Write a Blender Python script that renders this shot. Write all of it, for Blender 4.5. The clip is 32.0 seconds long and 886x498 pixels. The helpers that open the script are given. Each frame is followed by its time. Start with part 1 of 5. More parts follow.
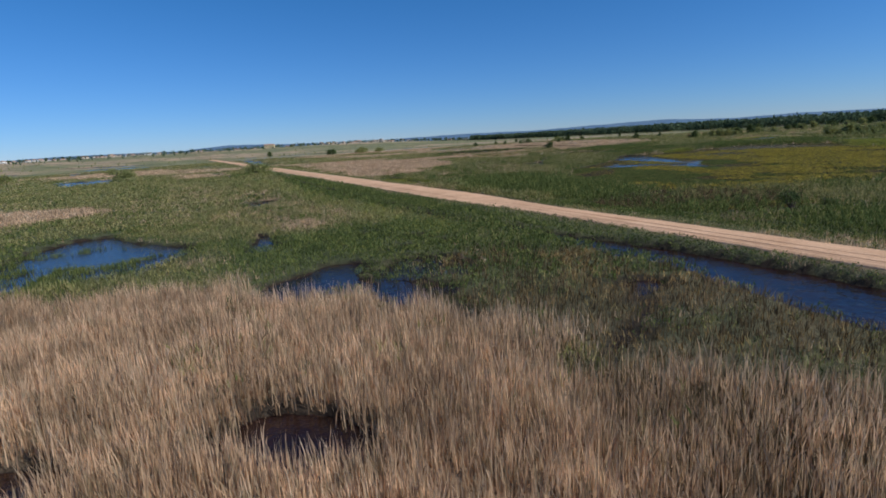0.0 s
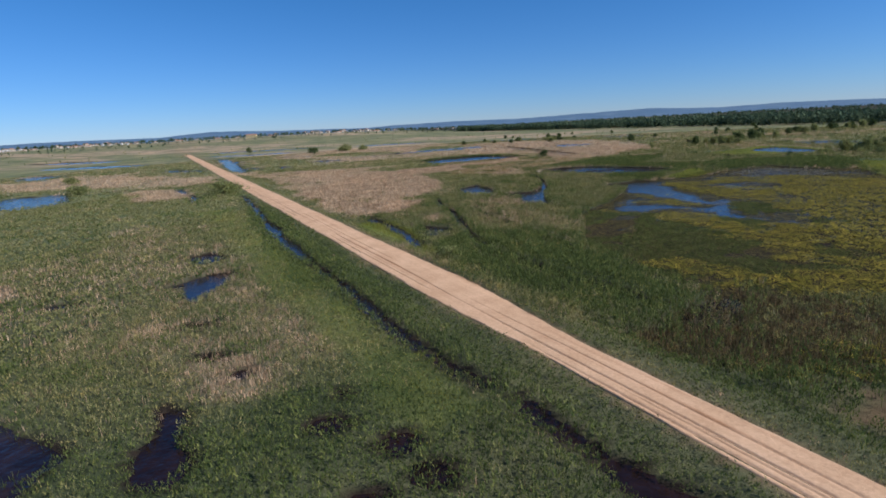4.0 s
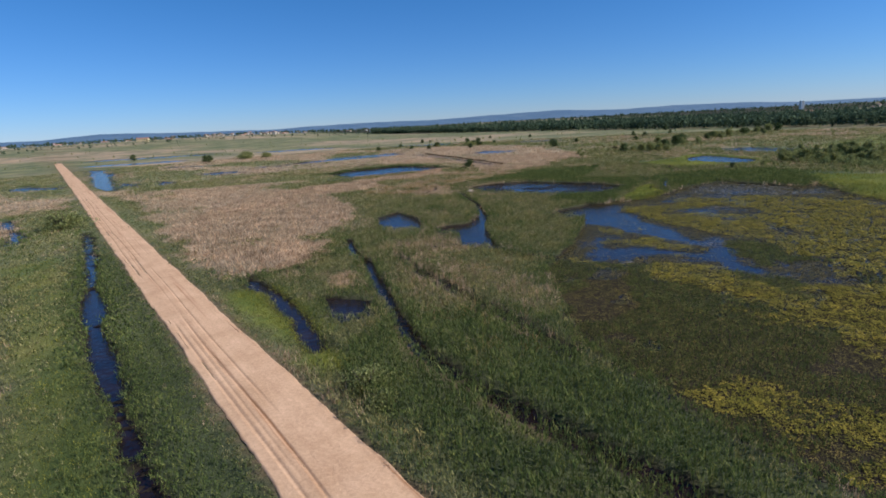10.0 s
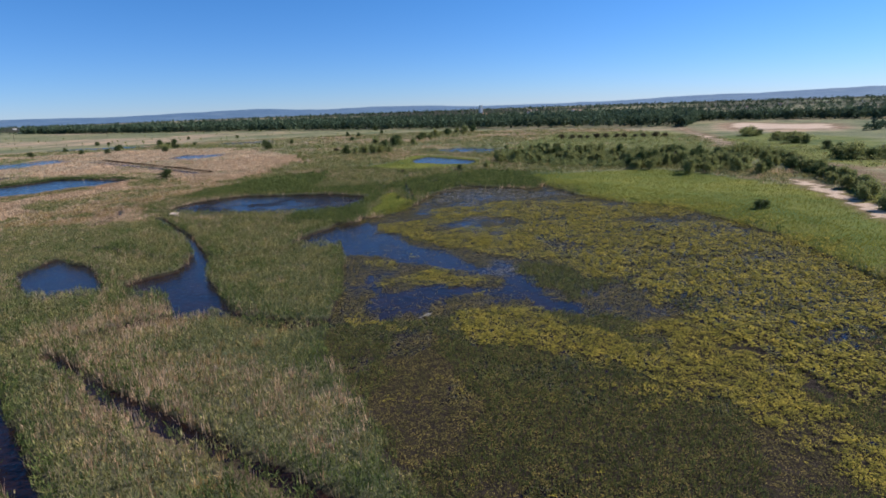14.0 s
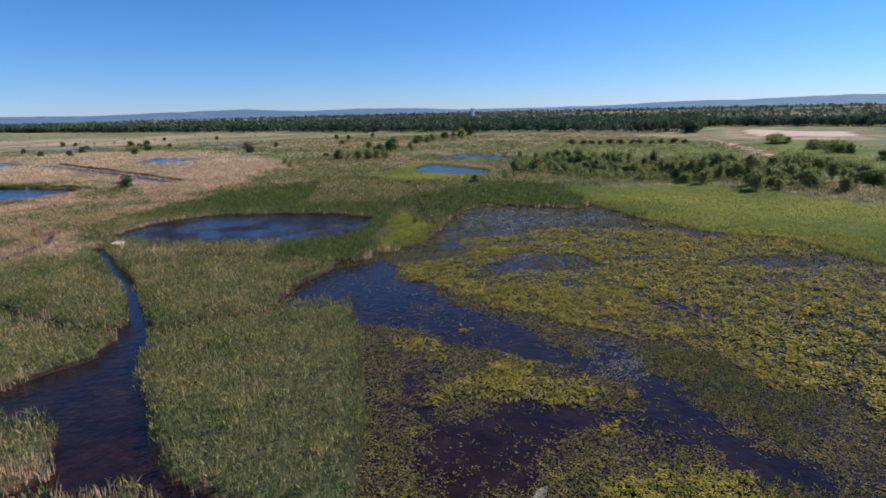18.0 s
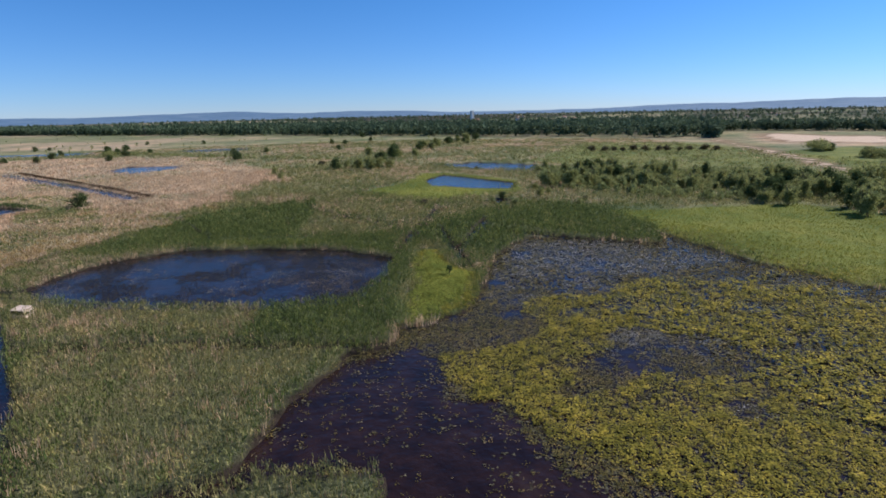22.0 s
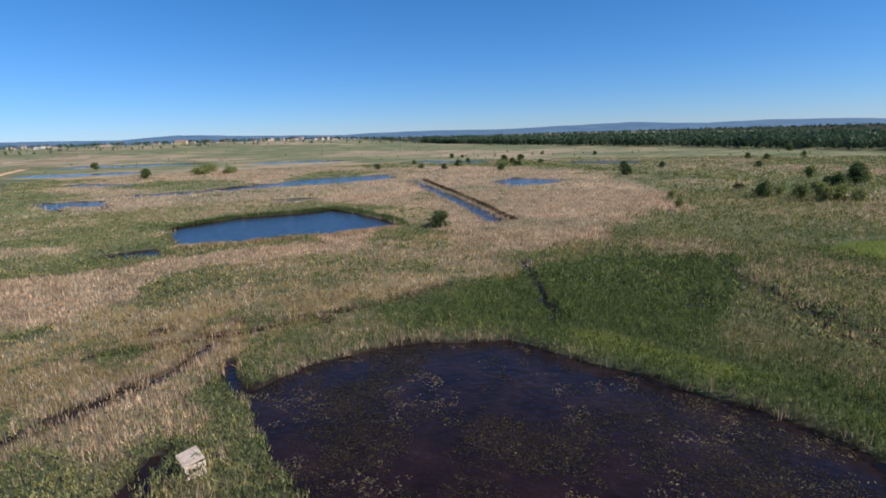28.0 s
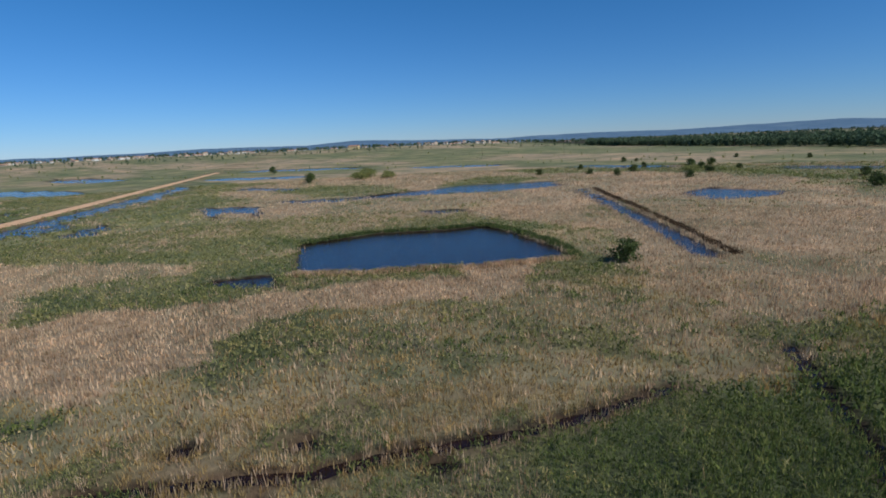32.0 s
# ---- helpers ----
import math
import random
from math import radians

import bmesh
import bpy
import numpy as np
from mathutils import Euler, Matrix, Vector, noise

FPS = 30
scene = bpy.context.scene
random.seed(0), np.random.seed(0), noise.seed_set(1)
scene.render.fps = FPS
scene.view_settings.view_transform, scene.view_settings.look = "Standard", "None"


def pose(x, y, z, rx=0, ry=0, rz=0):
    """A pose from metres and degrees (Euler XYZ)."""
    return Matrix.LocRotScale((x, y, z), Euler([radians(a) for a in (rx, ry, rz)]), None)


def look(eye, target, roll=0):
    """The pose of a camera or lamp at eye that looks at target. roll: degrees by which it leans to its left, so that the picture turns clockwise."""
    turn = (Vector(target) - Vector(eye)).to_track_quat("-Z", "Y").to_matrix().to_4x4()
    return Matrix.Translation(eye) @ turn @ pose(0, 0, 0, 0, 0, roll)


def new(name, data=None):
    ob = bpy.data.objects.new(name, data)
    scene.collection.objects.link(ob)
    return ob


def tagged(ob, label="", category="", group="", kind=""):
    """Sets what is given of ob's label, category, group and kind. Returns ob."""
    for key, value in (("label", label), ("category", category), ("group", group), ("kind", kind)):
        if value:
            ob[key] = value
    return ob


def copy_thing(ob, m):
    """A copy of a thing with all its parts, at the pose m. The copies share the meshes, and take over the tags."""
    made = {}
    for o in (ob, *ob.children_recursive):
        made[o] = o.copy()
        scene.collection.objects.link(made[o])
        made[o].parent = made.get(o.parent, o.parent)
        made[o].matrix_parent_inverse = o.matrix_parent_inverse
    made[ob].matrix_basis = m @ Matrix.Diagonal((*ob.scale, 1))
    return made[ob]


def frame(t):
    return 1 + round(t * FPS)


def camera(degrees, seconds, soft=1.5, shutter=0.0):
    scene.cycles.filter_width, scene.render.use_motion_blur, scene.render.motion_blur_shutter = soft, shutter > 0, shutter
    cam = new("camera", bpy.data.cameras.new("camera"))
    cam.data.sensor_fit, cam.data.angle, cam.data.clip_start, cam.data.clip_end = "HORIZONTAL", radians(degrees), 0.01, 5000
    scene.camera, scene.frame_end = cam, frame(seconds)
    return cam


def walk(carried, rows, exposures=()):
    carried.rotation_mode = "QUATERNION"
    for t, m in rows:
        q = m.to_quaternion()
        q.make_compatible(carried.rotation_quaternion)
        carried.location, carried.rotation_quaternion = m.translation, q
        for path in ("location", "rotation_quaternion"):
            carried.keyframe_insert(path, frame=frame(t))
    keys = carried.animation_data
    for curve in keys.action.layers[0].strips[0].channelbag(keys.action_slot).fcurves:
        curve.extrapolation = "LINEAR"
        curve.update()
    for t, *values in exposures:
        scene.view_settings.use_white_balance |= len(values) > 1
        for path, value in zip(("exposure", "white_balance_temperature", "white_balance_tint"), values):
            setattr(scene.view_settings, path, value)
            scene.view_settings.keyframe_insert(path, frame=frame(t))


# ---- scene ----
cam = camera(78.4, 32.0, soft=1.75)
PATH = [
    (0, (27.037, -72.764, 8.335), (25.941, -71.139, 7.937), -3.5),
    (0.5, (25.722, -71.131, 9.198), (24.631, -69.503, 8.8), -3.6),
    (1, (24.468, -69.162, 10.362), (23.378, -67.535, 9.958), -3.7),
    (1.5, (22.917, -67.193, 11.602), (21.833, -65.564, 11.188), -3.7),
    (2, (21.328, -65.022, 12.689), (20.25, -63.39, 12.271), -3.5),
    (2.5, (20.319, -62.992, 13.86), (19.243, -61.362, 13.431), -3.5),
    (3, (19.247, -61.178, 14.907), (18.177, -59.544, 14.475), -3.4),
    (3.5, (18.058, -59.107, 16.198), (16.995, -57.472, 15.756), -3.3),
    (4, (16.8, -56.945, 17.602), (15.749, -55.303, 17.154), -3.2),
    (4.5, (15.664, -54.883, 18.728), (14.706, -53.189, 18.268), -3.2),
    (6.5, (11.569, -47.021, 20.032), (10.641, -45.312, 19.564), -3.0),
    (7, (10.32, -44.875, 20.129), (9.397, -43.163, 19.665), -3.0),
    (7.5, (9.031, -42.724, 20.163), (8.11, -41.009, 19.704), -3.0),
    (8, (7.699, -40.474, 20.141), (6.778, -38.759, 19.685), -3.1),
    (8.5, (6.174, -38.099, 20.116), (5.254, -36.382, 19.664), -3.1),
    (9, (4.59, -35.573, 20.12), (3.687, -33.847, 19.668), -3.2),
    (9.5, (2.952, -33.007, 20.136), (2.165, -31.227, 19.676), -3.2),
    (10, (1.265, -30.307, 20.158), (0.481, -28.526, 19.697), -3.2),
    (10.5, (-0.506, -27.616, 20.076), (-0.958, -25.727, 19.599), -3.0),
    (11, (-1.904, -24.738, 20.255), (-1.968, -22.804, 19.75), -2.8),
    (11.5, (-3.121, -21.779, 20.274), (-2.956, -19.855, 19.753), -2.3),
    (12, (-4.397, -18.789, 20.381), (-4.223, -16.867, 19.855), -2.1),
    (12.5, (-5.551, -15.763, 20.608), (-5.365, -13.843, 20.08), -1.9),
    (13, (-6.515, -12.662, 20.628), (-6.319, -10.742, 20.107), -2.0),
    (13.5, (-7.251, -9.713, 20.508), (-7.052, -7.79, 19.994), -2.1),
    (14, (-7.983, -6.564, 20.408), (-7.777, -4.641, 19.899), -2.1),
    (14.5, (-8.725, -3.11, 20.339), (-8.511, -1.187, 19.831), -2.0),
    (16.5, (-11.076, 10.581, 19.745), (-10.833, 12.503, 19.246), -1.7),
    (17, (-11.562, 14.199, 19.709), (-11.309, 16.119, 19.209), -1.5),
    (17.5, (-11.93, 17.571, 19.761), (-11.673, 19.49, 19.261), -1.5),
    (18, (-12.452, 21.223, 19.868), (-12.189, 23.142, 19.367), -1.4),
    (18.5, (-12.952, 24.775, 19.873), (-12.682, 26.693, 19.376), -1.4),
    (19, (-13.296, 28.249, 19.888), (-13.022, 30.167, 19.391), -1.4),
    (19.5, (-13.737, 31.727, 20.066), (-13.458, 33.643, 19.568), -1.3),
    (20, (-14.016, 34.882, 20.107), (-13.734, 36.799, 19.613), -1.3),
    (20.5, (-14.302, 38.343, 20.184), (-14.019, 40.26, 19.688), -1.3),
    (21, (-14.416, 41.645, 20.264), (-14.134, 43.561, 19.767), -1.3),
    (21.5, (-14.73, 45.067, 20.251), (-14.446, 46.984, 19.756), -1.3),
    (22, (-14.959, 48.612, 20.136), (-14.673, 50.529, 19.643), -1.3),
    (22.5, (-15.28, 51.974, 20.045), (-14.999, 53.892, 19.554), -1.4),
    (23, (-15.631, 55.611, 19.848), (-15.535, 57.549, 19.364), -1.6),
    (23.5, (-16.078, 58.886, 19.82), (-15.978, 60.824, 19.337), -1.6),
    (24, (-16.609, 62.451, 19.764), (-16.508, 64.391, 19.285), -1.6),
    (24.5, (-17.146, 66.157, 19.658), (-17.047, 68.097, 19.182), -1.6),
    (25, (-18.023, 69.546, 19.777), (-17.923, 71.486, 19.302), -1.6),
    (25.5, (-18.839, 73.446, 19.621), (-18.74, 75.387, 19.15), -1.6),
    (26, (-19.721, 77.365, 19.341), (-19.921, 79.302, 18.883), -1.6),
    (26.5, (-20.628, 81.131, 19.144), (-21.211, 82.992, 18.699), -1.9),
    (28.5, (-24.886, 94.561, 18.997), (-25.994, 96.175, 18.587), -1.8),
    (29, (-26.963, 97.416, 18.848), (-28.19, 98.945, 18.452), -2.1),
    (29.5, (-29.054, 100.439, 18.821), (-30.293, 101.96, 18.429), -2.3),
    (30, (-31.194, 103.121, 18.712), (-32.476, 104.607, 18.323), -2.4),
    (30.5, (-33.533, 105.668, 18.602), (-34.955, 107.022, 18.219), -2.3),
    (31, (-35.663, 108.119, 18.543), (-37.095, 109.462, 18.16), -2.6),
    (31.5, (-37.976, 110.399, 18.607), (-39.416, 111.733, 18.219), -2.6),
    (32, (-40.33, 112.595, 18.677), (-41.776, 113.921, 18.288), -2.6),
]
walk(cam, [(t, look(e, g, r)) for t, e, g, r in PATH], exposures=[(0, -0.13, 5560, 9), (2.5, -0.02, 5570, 9.5), (9.5, 0.0, 5600, 10), (12, 0.27, 5740, 13), (25, 0.29, 5740, 12), (28, 0.2, 5680, 8), (32, -0.24, 5600, 5)])

# ---- world, sun ----
SUN_AZ, SUN_EL = 78.0, 40.0   # bearing clockwise from +Y, height over the horizon
world = bpy.data.worlds.new("sky")
scene.world = world
world.use_nodes = True
wn = world.node_tree.nodes
sky = wn.new("ShaderNodeTexSky")
sky.sky_type = 'NISHITA'
sky.sun_disc = False
sky.sun_elevation = radians(SUN_EL)
sky.sun_rotation = radians(SUN_AZ)
sky.air_density, sky.dust_density, sky.ozone_density = 1.0, 0.0, 7.0
sky.altitude = 1500
wn["Background"].inputs["Strength"].default_value = 0.085
tint = wn.new("ShaderNodeMix")
tint.data_type, tint.blend_type = 'RGBA', 'MULTIPLY'
tint.inputs[0].default_value, tint.inputs[7].default_value = 1.0, (0.66, 0.99, 1.12, 1)   # a deep blue spring sky
up = wn.new("ShaderNodeSeparateXYZ")
world.node_tree.links.new(wn.new("ShaderNodeTexCoord").outputs["Generated"], up.inputs[0])
pale = wn.new("ShaderNodeValToRGB")   # paler and less blue towards the horizon
pale.color_ramp.elements[0].position, pale.color_ramp.elements[0].color = 0.0, (0.80, 0.88, 1.07, 1)
pale.color_ramp.elements[1].position, pale.color_ramp.elements[1].color = 0.34, (0.54, 1.03, 1.18, 1)
world.node_tree.links.new(up.outputs["Z"], pale.inputs[0])
world.node_tree.links.new(pale.outputs[0], tint.inputs[7])
world.node_tree.links.new(sky.outputs["Color"], tint.inputs[6])
world.node_tree.links.new(tint.outputs[2], wn["Background"].inputs["Color"])
lamp = bpy.data.lights.new("sun", 'SUN')
lamp.energy, lamp.angle, lamp.color = 5.0, radians(0.53), (1.0, 0.91, 0.77)
sun = new("sun", lamp)
az, el = radians(SUN_AZ), radians(SUN_EL)
sun.matrix_world = look((math.sin(az) * math.cos(el) * 50, math.cos(az) * math.cos(el) * 50, math.sin(el) * 50), (0, 0, 0))

# ---- numeric tools ----
rng = np.random.default_rng(11)


def hash2(i, j, s):
    h = (i * 374761393 + j * 668265263 + s * 2147483647) & 0xFFFFFFFF
    h = ((h ^ (h >> 13)) * 1274126177) & 0xFFFFFFFF
    h ^= h >> 16
    return (h & 0xFFFFFF) / float(0xFFFFFF)


def vnoise(x, y, size, seed=0):
    """Smooth value noise, 0 to 1."""
    u, v = np.asarray(x) / size, np.asarray(y) / size
    i, j = np.floor(u).astype(np.int64), np.floor(v).astype(np.int64)
    a, b = u - i, v - j
    a, b = a * a * (3 - 2 * a), b * b * (3 - 2 * b)
    return ((hash2(i, j, seed) * (1 - a) + hash2(i + 1, j, seed) * a) * (1 - b)
            + (hash2(i, j + 1, seed) * (1 - a) + hash2(i + 1, j + 1, seed) * a) * b)


def fbm(x, y, size, seed=0, octaves=3):
    total, amount, norm = 0, 1.0, 0
    for k in range(octaves):
        total = total + amount * vnoise(x, y, size / 2 ** k, seed + 17 * k)
        norm += amount
        amount *= 0.5
    return total / norm


def smooth(a, b, v):
    w = np.clip((v - a) / (b - a), 0, 1)
    return w * w * (3 - 2 * w)


def line_distance(x, y, pts):
    d = np.full(np.shape(x), 1e9)
    for (ax, ay), (bx, by) in zip(pts[:-1], pts[1:]):
        dx, dy = bx - ax, by - ay
        w = np.clip(((x - ax) * dx + (y - ay) * dy) / (dx * dx + dy * dy), 0, 1)
        d = np.minimum(d, np.hypot(x - ax - w * dx, y - ay - w * dy))
    return d


def area_distance(x, y, pts, reach=14.0):
    """Signed distance to a closed outline, negative inside; far points are just 'far'."""
    x, y = np.asarray(x, float), np.asarray(y, float)
    out = np.full(x.shape, reach)
    xs, ys = [p[0] for p in pts], [p[1] for p in pts]
    near = (x > min(xs) - reach) & (x < max(xs) + reach) & (y > min(ys) - reach) & (y < max(ys) + reach)
    if not near.any():
        return out
    px, py = x[near], y[near]
    inside = np.zeros(px.shape, bool)
    ring = list(pts) + [pts[0]]
    for (ax, ay), (bx, by) in zip(ring[:-1], ring[1:]):
        if ay != by:
            inside ^= ((ay > py) != (by > py)) & (px < (bx - ax) * (py - ay) / (by - ay) + ax)
    d = line_distance(px, py, ring)
    out[near] = np.where(inside, -d, np.minimum(d, reach))
    return out


# ---- the plan: still water, ditches, kinds of plants ----
PONDS = []
PONDS.append([(-56, 116.5), (-55.5, 122.5), (-51, 130), (-42.7, 135), (-31, 133), (-19, 129.7), (-13, 124.7), (-10.5, 122.5), (-12.3, 115.3), (-15, 109), (-17, 105.4), (-26, 105.6), (-35, 107.4), (-47, 110.6)])
PONDS.append([(-113.7, 149.9), (-135.6, 162.6), (-134, 178.6), (-124.1, 190.6), (-121, 198.5), (-112.8, 196.5), (-93.8, 187.7), (-87.7, 182.8), (-95.1, 170.3), (-106, 157.4)])
PONDS.append([(-40.8, 62), (-39, 64.6), (-36, 67.3), (-36, 72), (-36.8, 75.3), (-34, 74.5), (-32.4, 68), (-30.3, 61), (-27.4, 55.5), (-24.8, 49.5), (-27.5, 48.2), (-31.3, 48.4), (-31.4, 52), (-33.2, 55.6), (-34.5, 57), (-38.5, 57.8)])
PONDS.append([(-58.2, 70.3), (-57.3, 78.1), (-48.6, 70.9), (-45, 64.9), (-42.3, 59.7), (-47.6, 58.8), (-51.4, 60.3)])
PONDS.append([(3.2, -27.6), (5, -28.2), (7.3, -29.5), (9.2, -30.6), (12.8, -32.4), (16.1, -33), (19.1, -34.2), (21.7, -35.5), (25.2, -37.2), (31, -40.6), (60, -58.5), (57, -66), (30, -47.3), (24.6, -42.8), (21.1, -39.3), (19.2, -37.8), (16.9, -37.2), (14.6, -35.3), (12.3, -33.9), (9.7, -32.2), (7.5, -31), (5, -29.7)])
PONDS.append([(-37.7, 20.8), (-35.7, 21.5), (-30.4, 21), (-28.8, 17.7), (-30, 14.9), (-34.3, 16.8)])
PONDS.append([(-45.6, -22.3), (-45.9, -15.8), (-43.9, -13), (-40.9, -16.5), (-38, -21.1), (-37, -24.4), (-38.5, -24.2), (-41.9, -22.1)])
PONDS.append([(-58.8, -11.2), (-57.2, -7.3), (-52.1, -7.7), (-51.8, -12)])
PONDS.append([(-30.8, -29.9), (-30.9, -28.1), (-29.2, -26.4), (-28.2, -27.3), (-28.4, -29)])
PONDS.append([(-33.6, -52), (-36, -47.3), (-35, -44.6), (-27, -46.2), (-21, -45.6), (-17.3, -45.2), (-15.5, -49), (-12, -54.5), (-11, -57.5), (-13.6, -61.3), (-24, -60)])
PONDS.append([(1.9, -54.4), (3.6, -54.3), (4.5, -53.2), (5.6, -51.4), (7.3, -51), (8.8, -51), (10.6, -52.5), (11, -51), (10.3, -50), (8.8, -49), (8, -47.7), (5.9, -48.5), (4.4, -48.7), (3.4, -47.8), (2.6, -45.7), (0.9, -45.2), (-0.4, -46.3), (0.2, -48.4), (0.2, -50.5), (0.2, -52)])
PONDS.append([(-17.6, -39.4), (-15.4, -39), (-13, -41), (-10, -42), (-8.9, -44.3), (-10.6, -44.9), (-13.4, -43.6), (-15, -41.3)])
PONDS.append([(-22.8, -33.4), (-21.2, -31.5), (-20, -32.7)])
PONDS.append([(5, 211), (11.8, 222), (20, 209.5), (28, 196), (23.6, 185.2), (14.1, 189.5), (4.6, 198)])
PONDS.append([(13, 256), (31, 261), (50, 242), (42, 226), (24.7, 234)])
PONDS.append([(-112.4, 277.8), (-111.7, 295), (-89.3, 295), (-86.8, 281), (-97, 266)])
PONDS.append([(-225.7, 196), (-204.5, 224), (-203, 270), (-178, 303), (-161, 285), (-172, 259), (-195, 231), (-206, 206)])
PONDS.append([(-228, 176), (-214, 190), (-185, 176), (-202, 181), (-206.5, 173.3), (-190, 166)])
PONDS.append([(-119.7, 138), (-119.3, 141.5), (-116, 147), (-108.7, 144.2), (-112.3, 141.4)])
PONDS.append([(-198, 132), (-213, 145), (-204, 144), (-194, 136)])
PONDS.append([(-216, 126), (-229, 139), (-216, 136.6), (-209, 127)])
PONDS.append([(-154, 209), (-146, 218), (-140, 214.5), (-147, 206)])
PONDS.append([(-289, 166), (-313, 188), (-290, 182), (-276, 167)])
PONDS.append([(-215, 21), (-205, 37), (-175, 25), (-171, 14), (-174, 6)])
PONDS.append([(-348, 67), (-356, 92), (-337, 96), (-313, 70)])
PONDS.append([(-356, 209), (-348, 215), (-206, 118.6), (-200, 110.5), (-234, 128)])
PONDS.append([(-44.6, 147), (-40.6, 145), (-39.8, 141.6), (-42, 143)])
PONDS.append([(-31, 154), (-27.3, 156.1), (-26.5, 153), (-29.5, 152.2)])
PONDS.append([(-272, 117), (-288, 134), (-257, 117), (-252, 108)])
PONDS.append([(10, 166), (17, 170), (20, 165), (14, 162)])
PONDS.append([(-268, 112), (-242, 118), (-250, 126), (-276, 120)])
PONDS.append([(-300, 215), (-262, 228), (-266, 236), (-304, 226)])
for cx, cy, rx, ry, turn in ((-420, 150, 46, 13, 20), (-385, 268, 36, 12, 35), (-470, 340, 60, 16, 30), (-560, 200, 60, 18, 10), (-330, 395, 40, 12, 25), (-200, 400, 34, 11, -10), (-520, 90, 40, 14, 0), (-100, 395, 22, 9, 0)):
    PONDS.append([(cx + rx * math.cos(a) * math.cos(radians(turn)) - ry * math.sin(a) * math.sin(radians(turn)), cy + rx * math.cos(a) * math.sin(radians(turn)) + ry * math.sin(a) * math.cos(radians(turn))) for a in np.linspace(0, 2 * math.pi, 12, endpoint=False)])
for cx, cy, r in ((-5.9, -35.8, 0.8), (1, -40.3, 1.0), (-0.8, -35.3, 1.0), (2.6, -36.9, 0.9), (8.8, -44, 1.0), (10.4, -48.6, 1.2), (20.2, -43.6, 0.9), (-7.9, -32.5, 0.6), (-16.7, -33.4, 0.7), (-50.5, -31.4, 1.3), (-62, 131.5, 0.8), (-70, 127, 0.9), (-75, 121, 0.8)):
    PONDS.append([(cx + r * math.cos(a) * (1 + 0.3 * math.sin(2 * a + cx)), cy + r * math.sin(a) * (1.1 + 0.3 * math.cos(a))) for a in np.linspace(0, 2 * math.pi, 10, endpoint=False)])
WADE = []   # density, outline of shallow water with plants standing in it
WADE.append((0.75, [(2.7, -42.5), (4.1, -41), (6.6, -40.7), (8.4, -41.5), (9.3, -43.8), (8.7, -46), (8, -47.7), (5.9, -48.7), (4, -47.7), (3.3, -46.1), (3.4, -43.8)]))
WADE.append((0.4, [(9, -12), (8.6, -7), (11, -1), (15.5, 5), (16, -3), (14.5, -11)]))
for cx, cy, r in ((-5.6, -35.8, 1.5), (1.4, -40.3, 1.3), (-0.7, -35.6, 1.8), (2.6, -37.1, 1.4), (8.8, -44, 1.2), (10.4, -48.6, 1.2), (20.2, -43.9, 1.2)):
    WADE.append((0.6, [(cx + r * math.cos(a), cy + r * math.sin(a)) for a in np.linspace(0, 2 * math.pi, 9, endpoint=False)]))
PONDS.append([(2.9, -42.4), (6.6, -41), (8.3, -41.9), (9, -43.8), (8, -47), (5.9, -48), (4.2, -47), (3.6, -44)])
PONDS.append([(9.5, -9.9), (10.8, -6.3), (13, -1), (14.2, 3), (14.6, -4), (14.1, -9.3), (10.7, -12)])
LAKE = [(14, -2), (4.5, 5), (-0.5, 10.6), (-6.7, 16.4), (-9.9, 26.8), (-14.1, 38.5), (-13.3, 57.4), (-14, 68.8), (-15.2, 75.8), (-23.1, 77.6), (-20.9, 85), (-16.8, 92), (-13, 92.8), (-12.2, 97.5), (-9.9, 96.8), (-4.7, 100.4), (-2, 106), (3.1, 121), (11, 130.5), (29, 122.4), (33, 127), (34.8, 110), (39.9, 98.4), (48, 90), (50, 66), (46, 45), (42, 28), (34, 8)]
DITCHES = []   # width, course
DITCHES.append((1.3, [(-53.6, 108.2), (-47, 97), (-41, 87.3), (-36, 76), (-34, 72)]))
DITCHES.append((1.1, [(-52, 49.5), (-44.7, 40), (-41.2, 37.4), (-31, 24.2), (-24.6, 16.4), (-19.2, 10.0), (-14.8, 6.9), (-9.5, 3.6), (-5.1, 1.4), (2.3, -2.3), (6.1, -4.7)]))
DITCHES.append((1.15, [(-14.6, 6.8), (-9.5, 3.6), (-5.1, 1.4), (2.3, -2.4), (5, -4)]))
DITCHES.append((1.1, [(-38.3, 41.3), (-28.4, 32), (-22.5, 27.2), (-15.4, 21.7), (-9.3, 15.9), (-6.8, 13.4)]))
DITCHES.append((1.3, [(-33.2, 72.6), (-28.3, 74.6), (-25, 76.1), (-22.5, 76.8)]))
DITCHES.append((1.3, [(-26.6, 50.2), (-22.8, 47.4), (-19.6, 45.3), (-17.1, 44.6), (-13.6, 44.2)]))
DITCHES.append((1.3, [(-38, 44.6), (-35.3, 47.2), (-32.5, 48.8), (-30.7, 50)]))
DITCHES.append((1.3, [(-54.6, 84), (-48.6, 79.2), (-42.4, 75.2), (-35.8, 73.2)]))
DITCHES.append((0.75, [(-47.2, 99.3), (-38.2, 98.1), (-30, 96.7), (-18.4, 94.6), (-13.3, 93.8)]))
DITCHES.append((1.52, [(-118, 46.5), (-90, 28), (-69, 14), (-55, 4.4), (-44, -2), (-36, -6.7), (-30, -10.2)]))
DITCHES.append((0.95, [(-28.8, -10.9), (-25, -12.9), (-19.7, -16.1), (-12.5, -20.8), (-3.4, -25.6), (0.5, -27)]))
